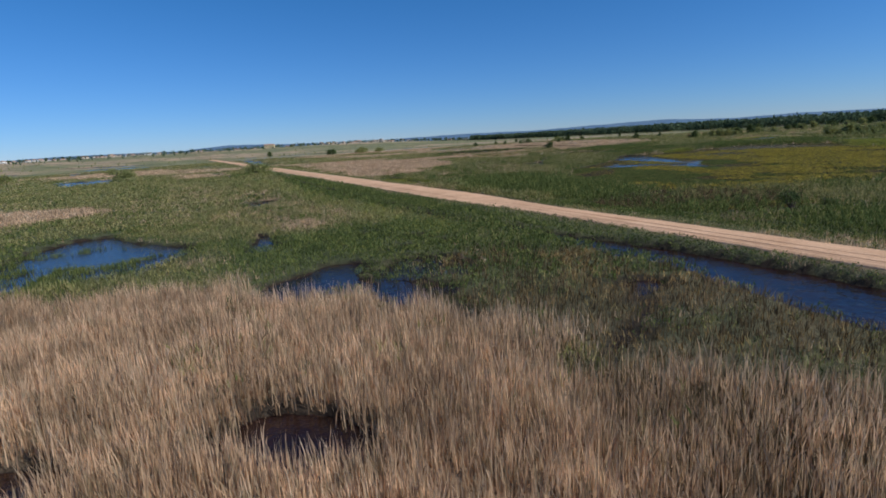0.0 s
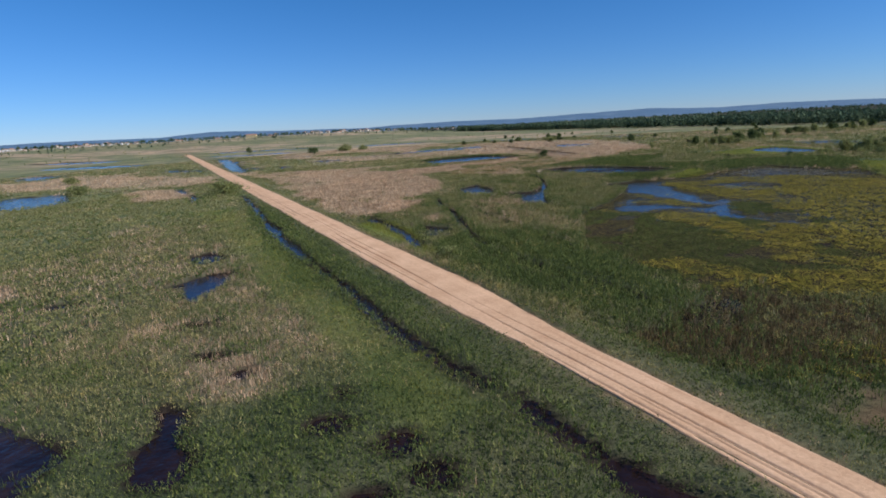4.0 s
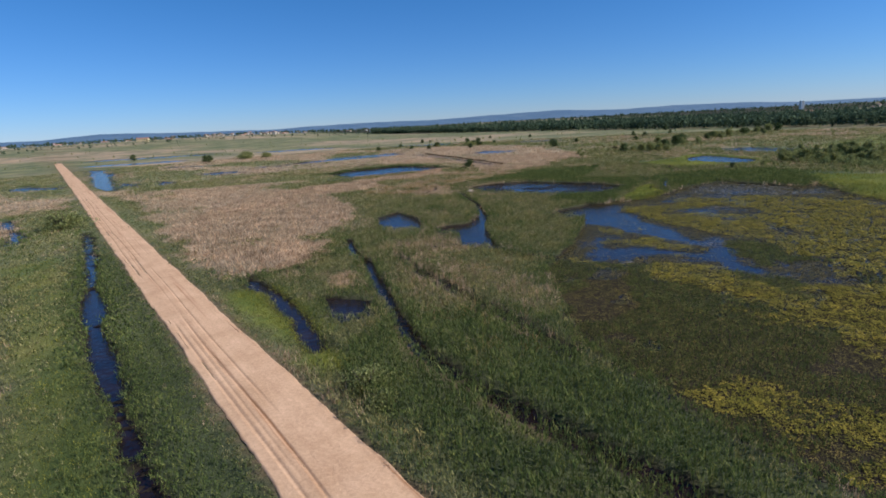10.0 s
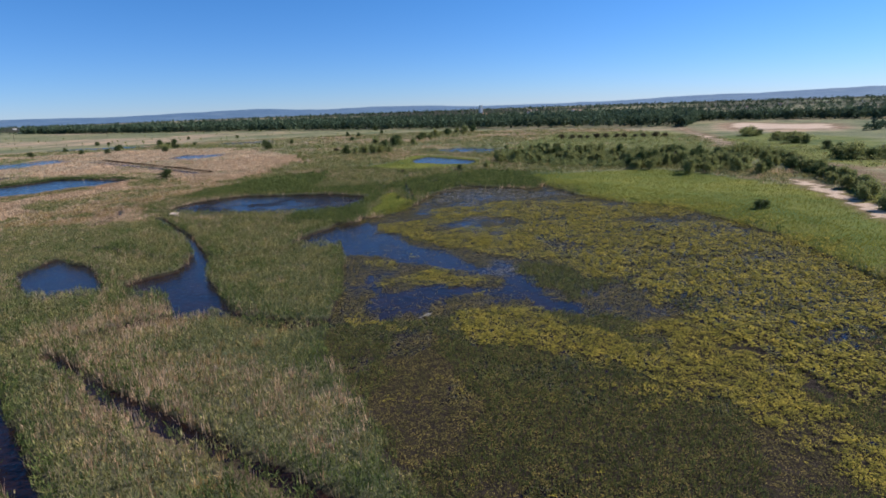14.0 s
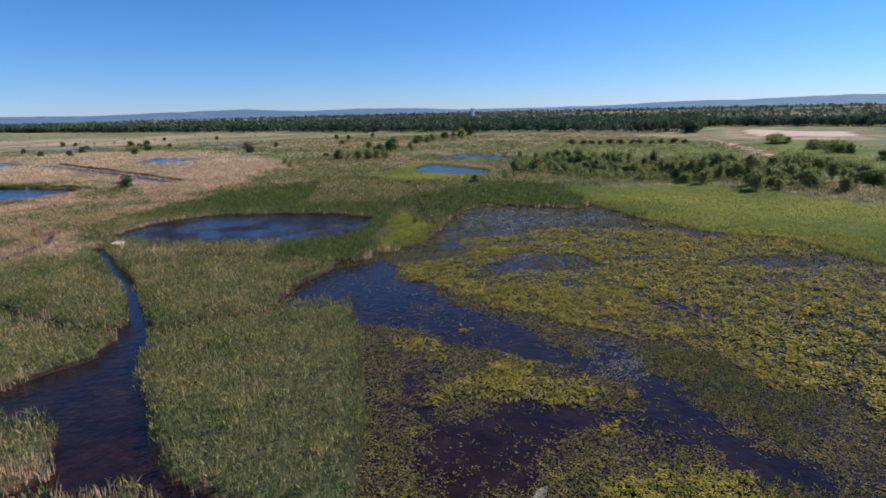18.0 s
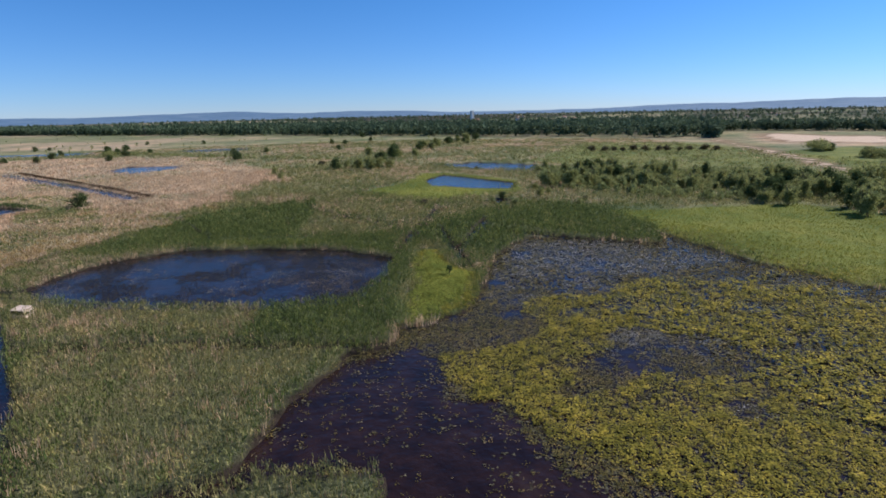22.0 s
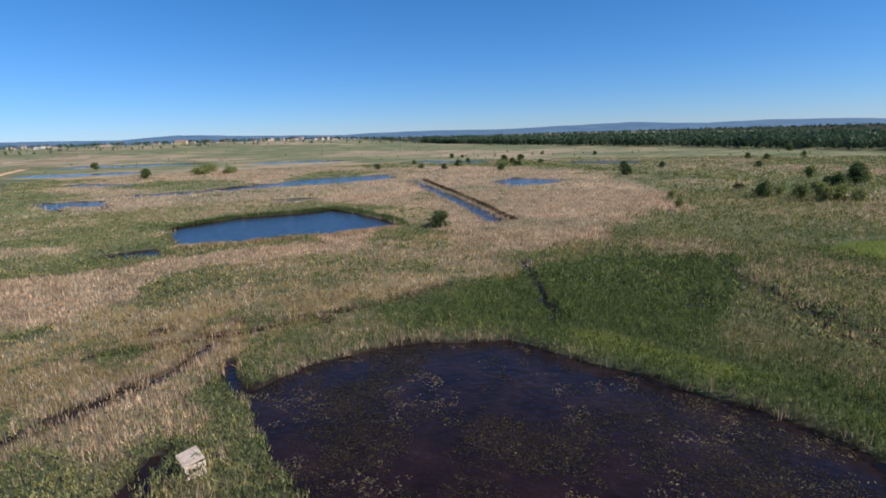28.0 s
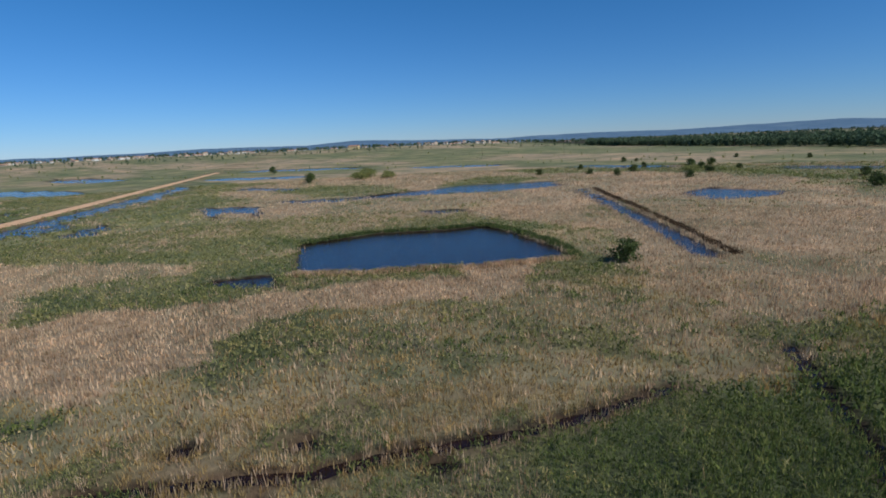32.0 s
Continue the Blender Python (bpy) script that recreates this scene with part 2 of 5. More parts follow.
DITCHES.append((1.4, [(-52.5, 24.6), (-44.7, 20.6), (-36, 14.2), (-28.9, 7.7)]))
DITCHES.append((1.2, [(-53.5, 25.7), (-49.8, 32.1), (-49.5, 45.1)]))
DITCHES.append((0.72, [(1.4, 162.8), (-4.2, 145), (-7.2, 136.5), (-9.9, 126.5)]))
DITCHES.append((0.72, [(-1.8, 141.3), (-1.8, 132), (-1.9, 124.1), (-1.3, 117)]))
DITCHES.append((0.9, [(8.3, 147.6), (4, 137.4), (0.2, 128.6), (-1.8, 124.4)]))
DITCHES.append((0.9, [(5, 139.2), (9.3, 136.1), (13.1, 133), (17.1, 128.6), (22.5, 126)]))
DITCHES.append((0.7, [(-29.8, 176), (-23.3, 162.4), (-16.3, 149.8), (-10, 145.7), (-4.8, 146.4)]))
DITCHES.append((0.7, [(5.7, 139.6), (9.5, 138.2), (13, 134.2), (17.3, 130.6)]))
DITCHES.append((0.7, [(-22.5, 163), (-18.1, 155.3), (-10.7, 148.9), (-4.5, 143.6), (-1.8, 142.3)]))
DITCHES.append((0.7, [(-1.8, 141.3), (2, 141.6), (5.4, 140.6)]))
DITCHES.append((0.85, [(-75, 114.5), (-70, 122), (-67, 125.4), (-64.8, 130.3), (-61.2, 136.7), (-59.3, 141), (-56.5, 150)]))
DITCHES.append((0.7, [(-65.3, 103.2), (-64.6, 110.4), (-65, 117), (-67, 122.1)]))
DITCHES.append((0.9, [(-62.4, 120), (-58.7, 117.2), (-55.9, 116.4)]))
DITCHES.append((0.8, [(-52.6, 163.5), (-46.4, 152.5), (-43, 146.4)]))
DITCHES.append((4.2, [(-146, 276), (-113.6, 241.5), (-90.5, 217), (-72.3, 196)]))
DITCHES.append((2.0, [(-163, 54.5), (-131, 39.7), (-124, 34)]))
DITCHES.append((0.2, [(20.3, -44.3), (21.4, -48.9), (21.8, -51.2), (21.4, -53.4)]))
DITCHES.append((0.3, [(11.6, -50), (13.6, -51.6), (15.3, -52.8)]))
DRY = []
DRY.append((1.0, [(-9, -63), (-6, -57.5), (-2.3, -52), (5, -51), (12, -50.5), (17, -50.5), (20.5, -51.5), (23, -56), (27, -63), (40, -90), (40, -100), (-30, -100), (-20, -70)]))
DRY.append((1.0, [(-192, 101.5), (-167, 119.6), (-122, 118), (-96, 110), (-91, 100), (-64, 70), (-51, 40), (-55, 28.5), (-65.5, 29.5), (-79.6, 37.5), (-132.6, 70.5)]))
DRY.append((0.9, [(-185.5, 46.2), (-158.7, 55.2), (-128, 36.8), (-138.7, 25)]))
DRY.append((0.9, [(-214, 77), (-203, 98), (-166, 74), (-186, 64)]))
DRY.append((1.0, [(-89.5, -37), (-72, -27.4), (-58.9, -32.8), (-57.9, -47), (-70, -60)]))
DRY.append((0.95, [(-208, 348), (-167, 364), (-102, 347), (-46.4, 260), (-38, 223), (-48, 188), (-52, 164), (-76, 180), (-100, 205), (-140, 212), (-155, 230)]))
DRY.append((2.2, [(-120, 106), (-115, 124), (-107, 137), (-97, 155), (-90, 176), (-82, 168), (-88, 152), (-93, 138), (-90.5, 129), (-91.5, 118), (-96, 106)]))
DRY.append((0.38, [(-99.5, 138), (-89, 151), (-76, 172), (-59, 202), (-50, 171), (-60, 152), (-72, 141), (-86, 131), (-93, 131)]))
DRY.append((0.32, [(-92, 156), (-78.8, 175), (-71, 185), (-61, 196), (-52, 206), (-46, 178), (-58, 160), (-73, 142), (-84, 152)]))
DRY.append((0.9, [(-160.6, 118.3), (-136, 141.4), (-126.4, 139), (-131.7, 116.2)]))
DRY.append((0.8, [(-47.2, 27.4), (-39.8, 36), (-31.5, 23.1), (-38.4, 22.4)]))
DRY.append((0.85, [(15, -53), (20, -54.5), (26, -53), (32, -54), (60, -72), (60, -100), (38, -100), (18, -60)]))
DRY.append((0.85, [(-77, 105), (-69, 111), (-65, 118), (-60, 119), (-51, 112), (-56, 104), (-63, 101)]))
DRY.append((0.4, [(-56.4, 110.6), (-48.6, 109.4), (-39.7, 107), (-40, 100.4), (-46, 100)]))
DRY.append((0.7, [(-34, -31), (-26, -27), (-12, -34), (-16, -38)]))
DRY.append((0.3, [(-75, 104), (-60, 100), (-53, 106), (-58, 114), (-70, 124), (-82, 120)]))
DRY.append((0.5, [(-14, -52), (-4, -40), (6, -36), (14, -42), (10, -48)]))
DRY.append((0.3, [(-60, 96), (-48, 108), (-57, 118), (-45, 141), (-53, 165), (-95, 130), (-85, 100)]))
DRY.append((0.35, [(-75, -45), (-20, -36), (-10, -26), (-60, 2), (-85, 0)]))
DRY.append((0.9, [(-420, 250), (-330, 268), (-318, 250), (-400, 232)]))
DRY.append((0.8, [(-330, 330), (-240, 350), (-180, 330), (-250, 310)]))
DRY.append((1.8, [(253, 393), (280, 343), (264, 290), (235, 259), (194, 289), (206, 330)]))
DRY.append((0.8, [(-330, 260), (-250, 330), (-230, 400), (-380, 380)]))
DRY.append((1.8, [(330, 520), (520, 470), (600, 560), (420, 640)]))
DRY.append((1.8, [(420, 380), (560, 330), (620, 400), (480, 450)]))
DRY.append((1.6, [(300, 255), (380, 215), (400, 240), (315, 280)]))
MOUND = [(-10.6, 98.5), (-10.5, 102.3), (-10, 106.6), (-8.5, 114.5), (-8.5, 119.3), (-6.6, 126.2), (-4.5, 125.4), (-3.8, 119.5), (-3.0, 114.8), (-1.1, 112.6), (-2.9, 105.5), (-4.8, 101.5)]
BRIGHT = []
BRIGHT.append((1.0, MOUND))
BRIGHT.append((1.0, [(34, 149), (73, 146), (83, 115), (60, 84), (48.5, 90), (38, 101), (33.5, 122)]))
BRIGHT.append((0.9, [(-10, 190), (0, 212), (4, 214), (-6, 189)]))
BRIGHT.append((0.97, [(-52, 19), (-40, 12), (-28, 4.5), (-25, 3.4), (-24, 6), (-27, 9), (-36, 18), (-48, 25)]))
BRIGHT.append((0.6, [(-100, 20), (-30, -18), (0, -34), (2, -30), (-28, -13), (-98, 27)]))
BRIGHT.append((0.8, [(-41, 139), (-20, 134.3), (-12, 128.6), (-12, 130.4), (-21, 136.8), (-41, 141)]))
BRIGHT.append((1.0, [(-15.6, 188), (-3.5, 204), (6, 227), (14, 226), (30, 200), (25, 179), (2.5, 170.4)]))
BRIGHT.append((0.55, [(48, 254), (117, 358), (174, 328), (150, 250), (116, 181)]))
BRIGHT.append((0.75, [(145, 217), (165, 262), (211, 268), (199, 198), (125, 124), (119, 151)]))
BRIGHT.append((1.0, [(47, 92), (60, 100), (84, 112), (76, 80), (52, 66), (46, 80)]))
BRIGHT.append((1.0, [(50, 70), (84, 110), (95, 90), (75, 50), (50, 20), (44, 30)]))
LUSH = []
LUSH.append([(-14, -46), (0, -52), (14, -46), (24, -40), (14, -34), (0, -28), (-12, -34)])
LUSH.append([(-59.3, 136), (-57, 144.6), (-51.8, 156), (-49.5, 159), (-42.6, 170), (-25, 178), (-25, 138), (-34, 139.3), (-42, 137.3), (-51.6, 131)])
LUSH.append([(0, -17), (10, -10), (30, -12), (50, -30), (48, -40), (24, -27), (10, -20)])
LUSH.append([(3, 121.5), (11, 131.5), (29, 123.5), (33, 128), (44, 150), (24, 160), (2, 150), (-8, 137), (-9.5, 126), (-5, 129)])
LUSH.append([(-42, 136), (-19, 131), (-12, 126), (-10, 128), (-11, 136), (-22, 139), (-41, 141)])
LUSH.append([(-17, 106), (-12, 115), (-10.5, 123), (-8.5, 124), (-9.5, 113), (-12, 98), (-16, 93), (-25, 95), (-26, 106)])
LUSH.append([(-26, 5), (-8, -6), (10, -17), (16, -12), (8, -2), (-2, 8), (-9, 16), (-18, 22), (-26, 16)])
LUSH.append([(-90, 24), (-50, -3), (-20, -20), (4, -30), (30, -46), (34, -42), (8, -25.5), (-20, -10), (-88, 33)])
RUST = []   # low ochre and orange-brown dead growth
RUST.append((0.95, [(-96, 108), (-88, 128), (-64, 154), (-55, 172), (-46, 178), (-49, 158), (-58.5, 145), (-62.5, 133), (-62, 114), (-66, 106), (-80, 106)]))
RUST.append((0.8, [(-97, 150), (-84, 165), (-66, 190), (-54, 206), (-45, 190), (-55, 172), (-72, 150), (-88, 134)]))
RUST.append((0.6, [(14, -37), (26, -44), (34, -50), (26, -56), (14, -50), (8, -42)]))
RUST.append((0.12, [(-44, 40), (-38, 43), (-14, 20), (-9, 14), (-14, 9), (-30, 25)]))
RUST.append((0.25, [(-36, 57), (-26, 48), (-17, 46), (-22, 34), (-34, 40), (-44, 46)]))
BROWN = []   # dead brown reeds
BROWN.append((0.66, [(10, -51), (14, -45), (20, -40), (26, -43), (40, -52), (60, -66), (60, -90), (34, -78), (24, -60), (18, -54)]))
BROWN.append((0.34, [(6, -47), (8, -36), (14.7, -37), (20, -40), (25, -44), (18, -48), (12, -52)]))
BROWN.append((0.8, [(6, -14.5), (9.2, -11.4), (12.2, -1.6), (17.5, 2.5), (26, 2), (30, -8), (24, -17), (9, -17.5)]))
TALL = [(-26, 4.5), (-8, -6.5), (10, -17), (15, -12), (8, -2), (-2, 8), (-9, 17), (-26, 31), (-38, 43), (-42, 38), (-30, 22)]   # the highest reeds
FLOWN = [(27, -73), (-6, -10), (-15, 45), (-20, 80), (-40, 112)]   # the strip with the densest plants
ROAD_S = -14.7   # the track's offset across its course


def across(x, y):
    return x * 0.512 + y * 0.859 - ROAD_S


def beside(x, y):
    """How far a point lies off the track's edge."""
    v = across(x, y)
    thin = smooth(8, -16, -0.859 * x + 0.512 * y)
    return np.where(v > 0, v - 2.5 * (1 - 0.58 * thin), -v - 3.4 * (1 - 0.18 * thin))


# gaps in the first reeds, sunk to dark water that imitates their shade
HOLES = [[(13.6, -65), (12.7, -62.6), (15.8, -61.8), (17.8, -62.9), (16.9, -64.3)], [(8.5, -69.5), (10, -68.2), (11.6, -68.8), (11, -70.3)], [(28.4, -61.2), (30.6, -60.4), (31.4, -61.8), (29.2, -62.6)]]


def water_depth(x, y):
    """How far inside open water a point lies (positive in water)."""
    wob = (fbm(x, y, 3.0, 5) - 0.5) * 1.6 + (fbm(x, y, 0.9, 6, 2) - 0.5) * 0.6
    d = np.full(np.shape(x), -9.0)
    for p in PONDS:
        d = np.maximum(d, -area_distance(x, y, p, 9.0))
    d = np.maximum(d, -area_distance(x, y, LAKE, 9.0))
    for hole in HOLES:
        d = np.maximum(d, 0.1 - area_distance(x, y, hole, 3.0))
    d = d + wob * 0.7
    for w, course in DITCHES:
        near = line_distance(x, y, course)
        narrow = (0.42 if w > 1.5 else 0.5) + ((1.3 if w > 1.5 else 0.5) * (fbm(x, y, 6.0, 8, 2) - 0.5) if w < 4 else 0)
        d = np.maximum(d, w * narrow - near + wob * (0.6 if w > 1.5 else 0.3))
    return d


def wading(x, y):
    v = np.zeros(np.shape(x))
    for a, p in WADE:
        v = np.maximum(v, a * smooth(0.5, -0.5, area_distance(x, y, p, 4.0) + (fbm(x, y, 1.6, 37) - 0.5) * 1.5))
    return v


def lushness(x, y):
    v = np.zeros(np.shape(x))
    for p in LUSH:
        v = np.maximum(v, smooth(1.0, -1.0, area_distance(x, y, p, 14.0) + (fbm(x, y, 4.0, 33) - 0.5) * 3))
    return v


def brightness(x, y):
    wob = (fbm(x, y, 5.0, 31) - 0.5) * 4
    v = np.zeros(np.shape(x))
    for a, p in BRIGHT:
        v = np.maximum(v, a * smooth(1.5, -1.5, area_distance(x, y, p, 14.0) + wob))
    return v


def brownness(x, y):
    wob = 5 * (fbm(x, y, 4.0, 29) - 0.5)
    v = np.zeros(np.shape(x))
    for a, p in BROWN:
        v = np.maximum(v, a * smooth(2.5, -2.5, area_distance(x, y, p, 8.0) + wob))
    return v


def rustiness(x, y):
    wob = (fbm(x, y, 6.0, 27) - 0.5) * 6
    v = np.zeros(np.shape(x))
    for a, p in RUST:
        v = np.maximum(v, a * smooth(2.5, -2.5, area_distance(x, y, p, 14.0) + wob))
    return v * smooth(0.30, 0.50, fbm(x, y, 5.5, 28, 4))


def dryness(x, y):
    wob = (fbm(x, y, 7.0, 21) - 0.5) * 9 + (fbm(x, y, 1.5, 22, 2) - 0.5) * 3 + (fbm(x * 0.7 + y * 0.3, y - 0.4 * x, 16.0, 26) - 0.5) * 15 * smooth(-40, 60, y)
    v = 0.26 * smooth(0.50, 0.75, fbm(x, y, 16.0, 23)) + 0.11 + 0.09 * smooth(40, 90, y) + 0.65 * smooth(0.5, 0.60, fbm(x * 0.6 + y * 0.3, y, 70.0, 24)) * np.maximum(smooth(-110, -180, x), 0.45 * smooth(290, 340, y))
    for a, p in DRY:
        v = np.maximum(v, a * smooth(2.5, -2.5, area_distance(x, y, p, 14.0) + wob))
    v = v * (0.45 + 1.05 * fbm(x, y, 18.0, 25)) * (1 - 0.9 * lushness(x, y)) * (1 - brightness(x, y))
    return np.clip(v, 0, 1)


SKYLINE = [(-180, 0.05), (-100, 0.05), (-86, 0.12), (-78, 0.1), (-68, 0.28), (-60, 0.14), (-55.5, 0.44), (-52, 0.36), (-46, 0.12), (-40, 0.05), (-34, 0.16), (-24, 0.12), (-19, 0.2), (-11.2, 0.36), (-8, 0.22), (-5, 0.12), (-0.4, 0.22), (4, 0.16), (9.5, -0.12), (16, -0.12), (22, -0.12), (27, 0.02), (31, 0.16), (36, 0.15), (42, 0.32), (47, 0.34), (60, 0.3), (90, 0.1), (180, 0.05)]


def crest(b):
    """Height of the far ridge on a bearing."""
    top = np.interp(b, [p[0] for p in SKYLINE], [p[1] for p in SKYLINE])
    return 19 + 3900 * np.tan(np.radians(top)) + 9 * (fbm(b, b * 0, 2.6, 41, 4) - 0.5)


def relief(x, y):
    """A gentle swell of the land to the west."""
    dx, dy = x + 15, y - 30
    r, b = np.hypot(dx, dy), np.degrees(np.arctan2(dx, dy))
    return 11 * smooth(500, 1200, r) * smooth(-97, -78, b) * smooth(-28, -46, b) * (1 - smooth(1500, 2600, r))


BARE = []   # strength, half width, course of bare earth
BARE.append((1.0, 3.4, [(122, 175), (145, 225), (165, 278), (201, 362)]))
BARE.append((1.0, 3.0, [(91.5, 112), (85.5, 98), (79, 83), (74, 71.5), (70, 60), (64, 47)]))
BARE.append((0.78, 5.5, [(118, 136), (112, 118), (104, 96), (98, 84)]))
BARE.append((0.8, 1.5, [(22.5, -20), (26, -18), (31, -14), (44, -9)]))
BARE.append((0.55, 0.8, [(-75.2, 113), (-74.6, 117.3), (-73, 120), (-70, 122.8), (-66, 126)]))
BARE.append((0.5, 0.7, [(-73, 120), (-71.5, 124), (-71.3, 126.8), (-70.4, 130.6)]))
BARE.append((0.55, 0.8, [(-66, 116), (-67.5, 119.6), (-67.3, 122.6), (-66.4, 127.3), (-62.8, 133)]))
BARE.append((0.5, 0.5, [(-63.6, 103), (-63.7, 108.7), (-63.1, 112), (-64.3, 117), (-66.9, 123.8)]))
BARE.append((0.5, 0.8, [(-72.1, 132), (-67.6, 137.8), (-64.2, 142.1)]))
BARE.append((0.5, 0.8, [(-63, 131.5), (-59.6, 138), (-57, 147), (-51.5, 162), (-49, 170)]))
BARE.append((0.6, 0.5, [(-39.4, 41.4), (-28.6, 30.6), (-22.8, 25.9), (-16.2, 20.6), (-12, 16.6)]))
BARE.append((0.55, 0.6, [(-24.5, 14.9), (-19.6, 8.8), (-15, 5.8), (-10, 2.5), (-6, 0.4)]))
BARE.append((0.55, 0.5, [(-9.2, 128), (-5.4, 139.6), (-0.4, 155), (3, 163)]))
BARE.append((0.5, 0.5, [(-20, 157.8), (-36.5, 166), (-52.6, 167)]))


FIELDS = []   # pale ploughed fields
FIELDS.append([(262, 402), (288, 320), (246, 270), (206, 312), (226, 350)])
FIELDS.append([(330, 520), (520, 470), (600, 560), (420, 640)])
FIELDS.append([(420, 380), (560, 330), (620, 400), (480, 450)])
FIELDS.append([(184, 340), (188, 326), (168, 268), (158, 262)])


def bareness(x, y):
    wob = (fbm(x, y, 2.0, 81, 4) - 0.5) * 6.0
    v = np.zeros(np.shape(x))
    for a, w, course in BARE:
        v = np.maximum(v, a * smooth(w + 0.8, w - 0.8, line_distance(x, y, course) + wob * min(1.0, 0.5 * w)))
    for p in FIELDS:
        v = np.maximum(v, smooth(4, -4, area_distance(x, y, p, 14.0)))
    verge = smooth(0.35, 0.0, beside(x, y) + wob * 0.12)
    return np.maximum(v, 0.8 * verge)


def ground_height(x, y, wet=None):
    if wet is None:
        wet = water_depth(x, y)
    z = 0.22 + 0.14 * (fbm(x, y, 6.0, 51) - 0.5) + relief(x, y) + 0.35 * smooth(0.5, -2.5, area_distance(x, y, MOUND, 4.0))
    bank = smooth(5.4, 3.1, np.abs(across(x, y)))
    z = z + 0.34 * bank
    lake = area_distance(x, y, LAKE, 6.0)
    shoal = smooth(50, 36, y) * smooth(0.42, 0.5, fbm(x, y, 3.5, 52) + 0.2 * smooth(38, 24, y))
    bed = np.where(lake < 0, -0.28 + 0.34 * shoal, -0.6)
    return np.where(wet > -0.4, z + (bed - z) * smooth(-0.4, 0.7, wet), z)   # dips where water stands


# ---- materials ----
def material(name, rough=0.8, metal=0.0):
    m = bpy.data.materials.new(name)
    m.use_nodes = True
    b = m.node_tree.nodes["Principled BSDF"]
    b.inputs["Roughness"].default_value, b.inputs["Metallic"].default_value = rough, metal
    return m, m.node_tree.nodes, m.node_tree.links, b


def ramp(nodes, links, source, stops):
    r = nodes.new("ShaderNodeValToRGB")
    while len(r.color_ramp.elements) < len(stops):
        r.color_ramp.elements.new(0.5)
    for e, (at, c) in zip(r.color_ramp.elements, stops):
        e.position, e.color = at, (*c, 1)
    links.new(source, r.inputs["Fac"])
    return r.outputs["Color"]


def noise_out(nodes, links, size, detail=4.0, coords=None, rough=0.6):
    n = nodes.new("ShaderNodeTexNoise")
    n.inputs["Scale"].default_value, n.inputs["Detail"].default_value = 1.0 / size, detail
    n.inputs["Roughness"].default_value = rough
    if coords is None:
        coords = nodes.new("ShaderNodeNewGeometry").outputs["Position"]
    links.new(coords, n.inputs["Vector"])
    return n.outputs["Fac"]


def blend(nodes, links, fac, a, b, mode='MIX'):
    m = nodes.new("ShaderNodeMix")
    m.data_type, m.blend_type = 'RGBA', mode
    for socket, v in ((m.inputs[0], fac), (m.inputs[6], a), (m.inputs[7], b)):
        if isinstance(v, (int, float)):
            socket.default_value = v
        elif isinstance(v, tuple):
            socket.default_value = (*v, 1)
        else:
            links.new(v, socket)
    return m.outputs[2]


def bump(nodes, links, b, height, strength, distance):
    n = nodes.new("ShaderNodeBump")
    n.inputs["Strength"].default_value, n.inputs["Distance"].default_value = strength, distance
    links.new(height, n.inputs["Height"])
    links.new(n.outputs["Normal"], b.inputs["Normal"])


def simple(name, stops, size=0.4, rough=0.8, bump_by=0.0, metal=0.0):
    m, n, l, b = material(name, rough, metal)
    f = noise_out(n, l, size)
    l.new(ramp(n, l, f, stops), b.inputs["Base Color"])
    if bump_by:
        bump(n, l, b, noise_out(n, l, size * 0.3), 0.6, bump_by)
    return m


def plant(name, stops, sheen=0.45, patch=2.5, tone=None, tuft=0.0):
    """Leaves and stalks: each blade its own tone, drifting over metres, and letting light through."""
    m, n, l, b = material(name, 0.85)
    g = n.new("ShaderNodeNewGeometry")
    own = ramp(n, l, g.outputs["Random Per Island"], stops)
    wide = ramp(n, l, noise_out(n, l, patch, 3.0), [(0.3, (0.70, 0.74, 0.7)), (0.7, (1.25, 1.16, 1.05))] if tone is None else tone)
    col = blend(n, l, 1.0, own, wide, 'MULTIPLY')
    if tuft:   # clumps of a hand's width to half a metre
        col = blend(n, l, 1.0, col, ramp(n, l, noise_out(n, l, tuft, 2.0), [(0.34, (0.60, 0.64, 0.60)), (0.5, (1.0, 1.0, 1.0)), (0.66, (1.34, 1.29, 1.24))]), 'MULTIPLY')
    l.new(col, b.inputs["Base Color"])
    b.inputs["Specular IOR Level"].default_value = 0.08
    t = n.new("ShaderNodeBsdfTranslucent")
    l.new(col, t.inputs["Color"])
    mix = n.new("ShaderNodeMixShader")
    mix.inputs[0].default_value = sheen
    l.new(b.outputs[0], mix.inputs[1])
    l.new(t.outputs[0], mix.inputs[2])
    l.new(mix.outputs[0], n["Material Output"].inputs["Surface"])
    return m


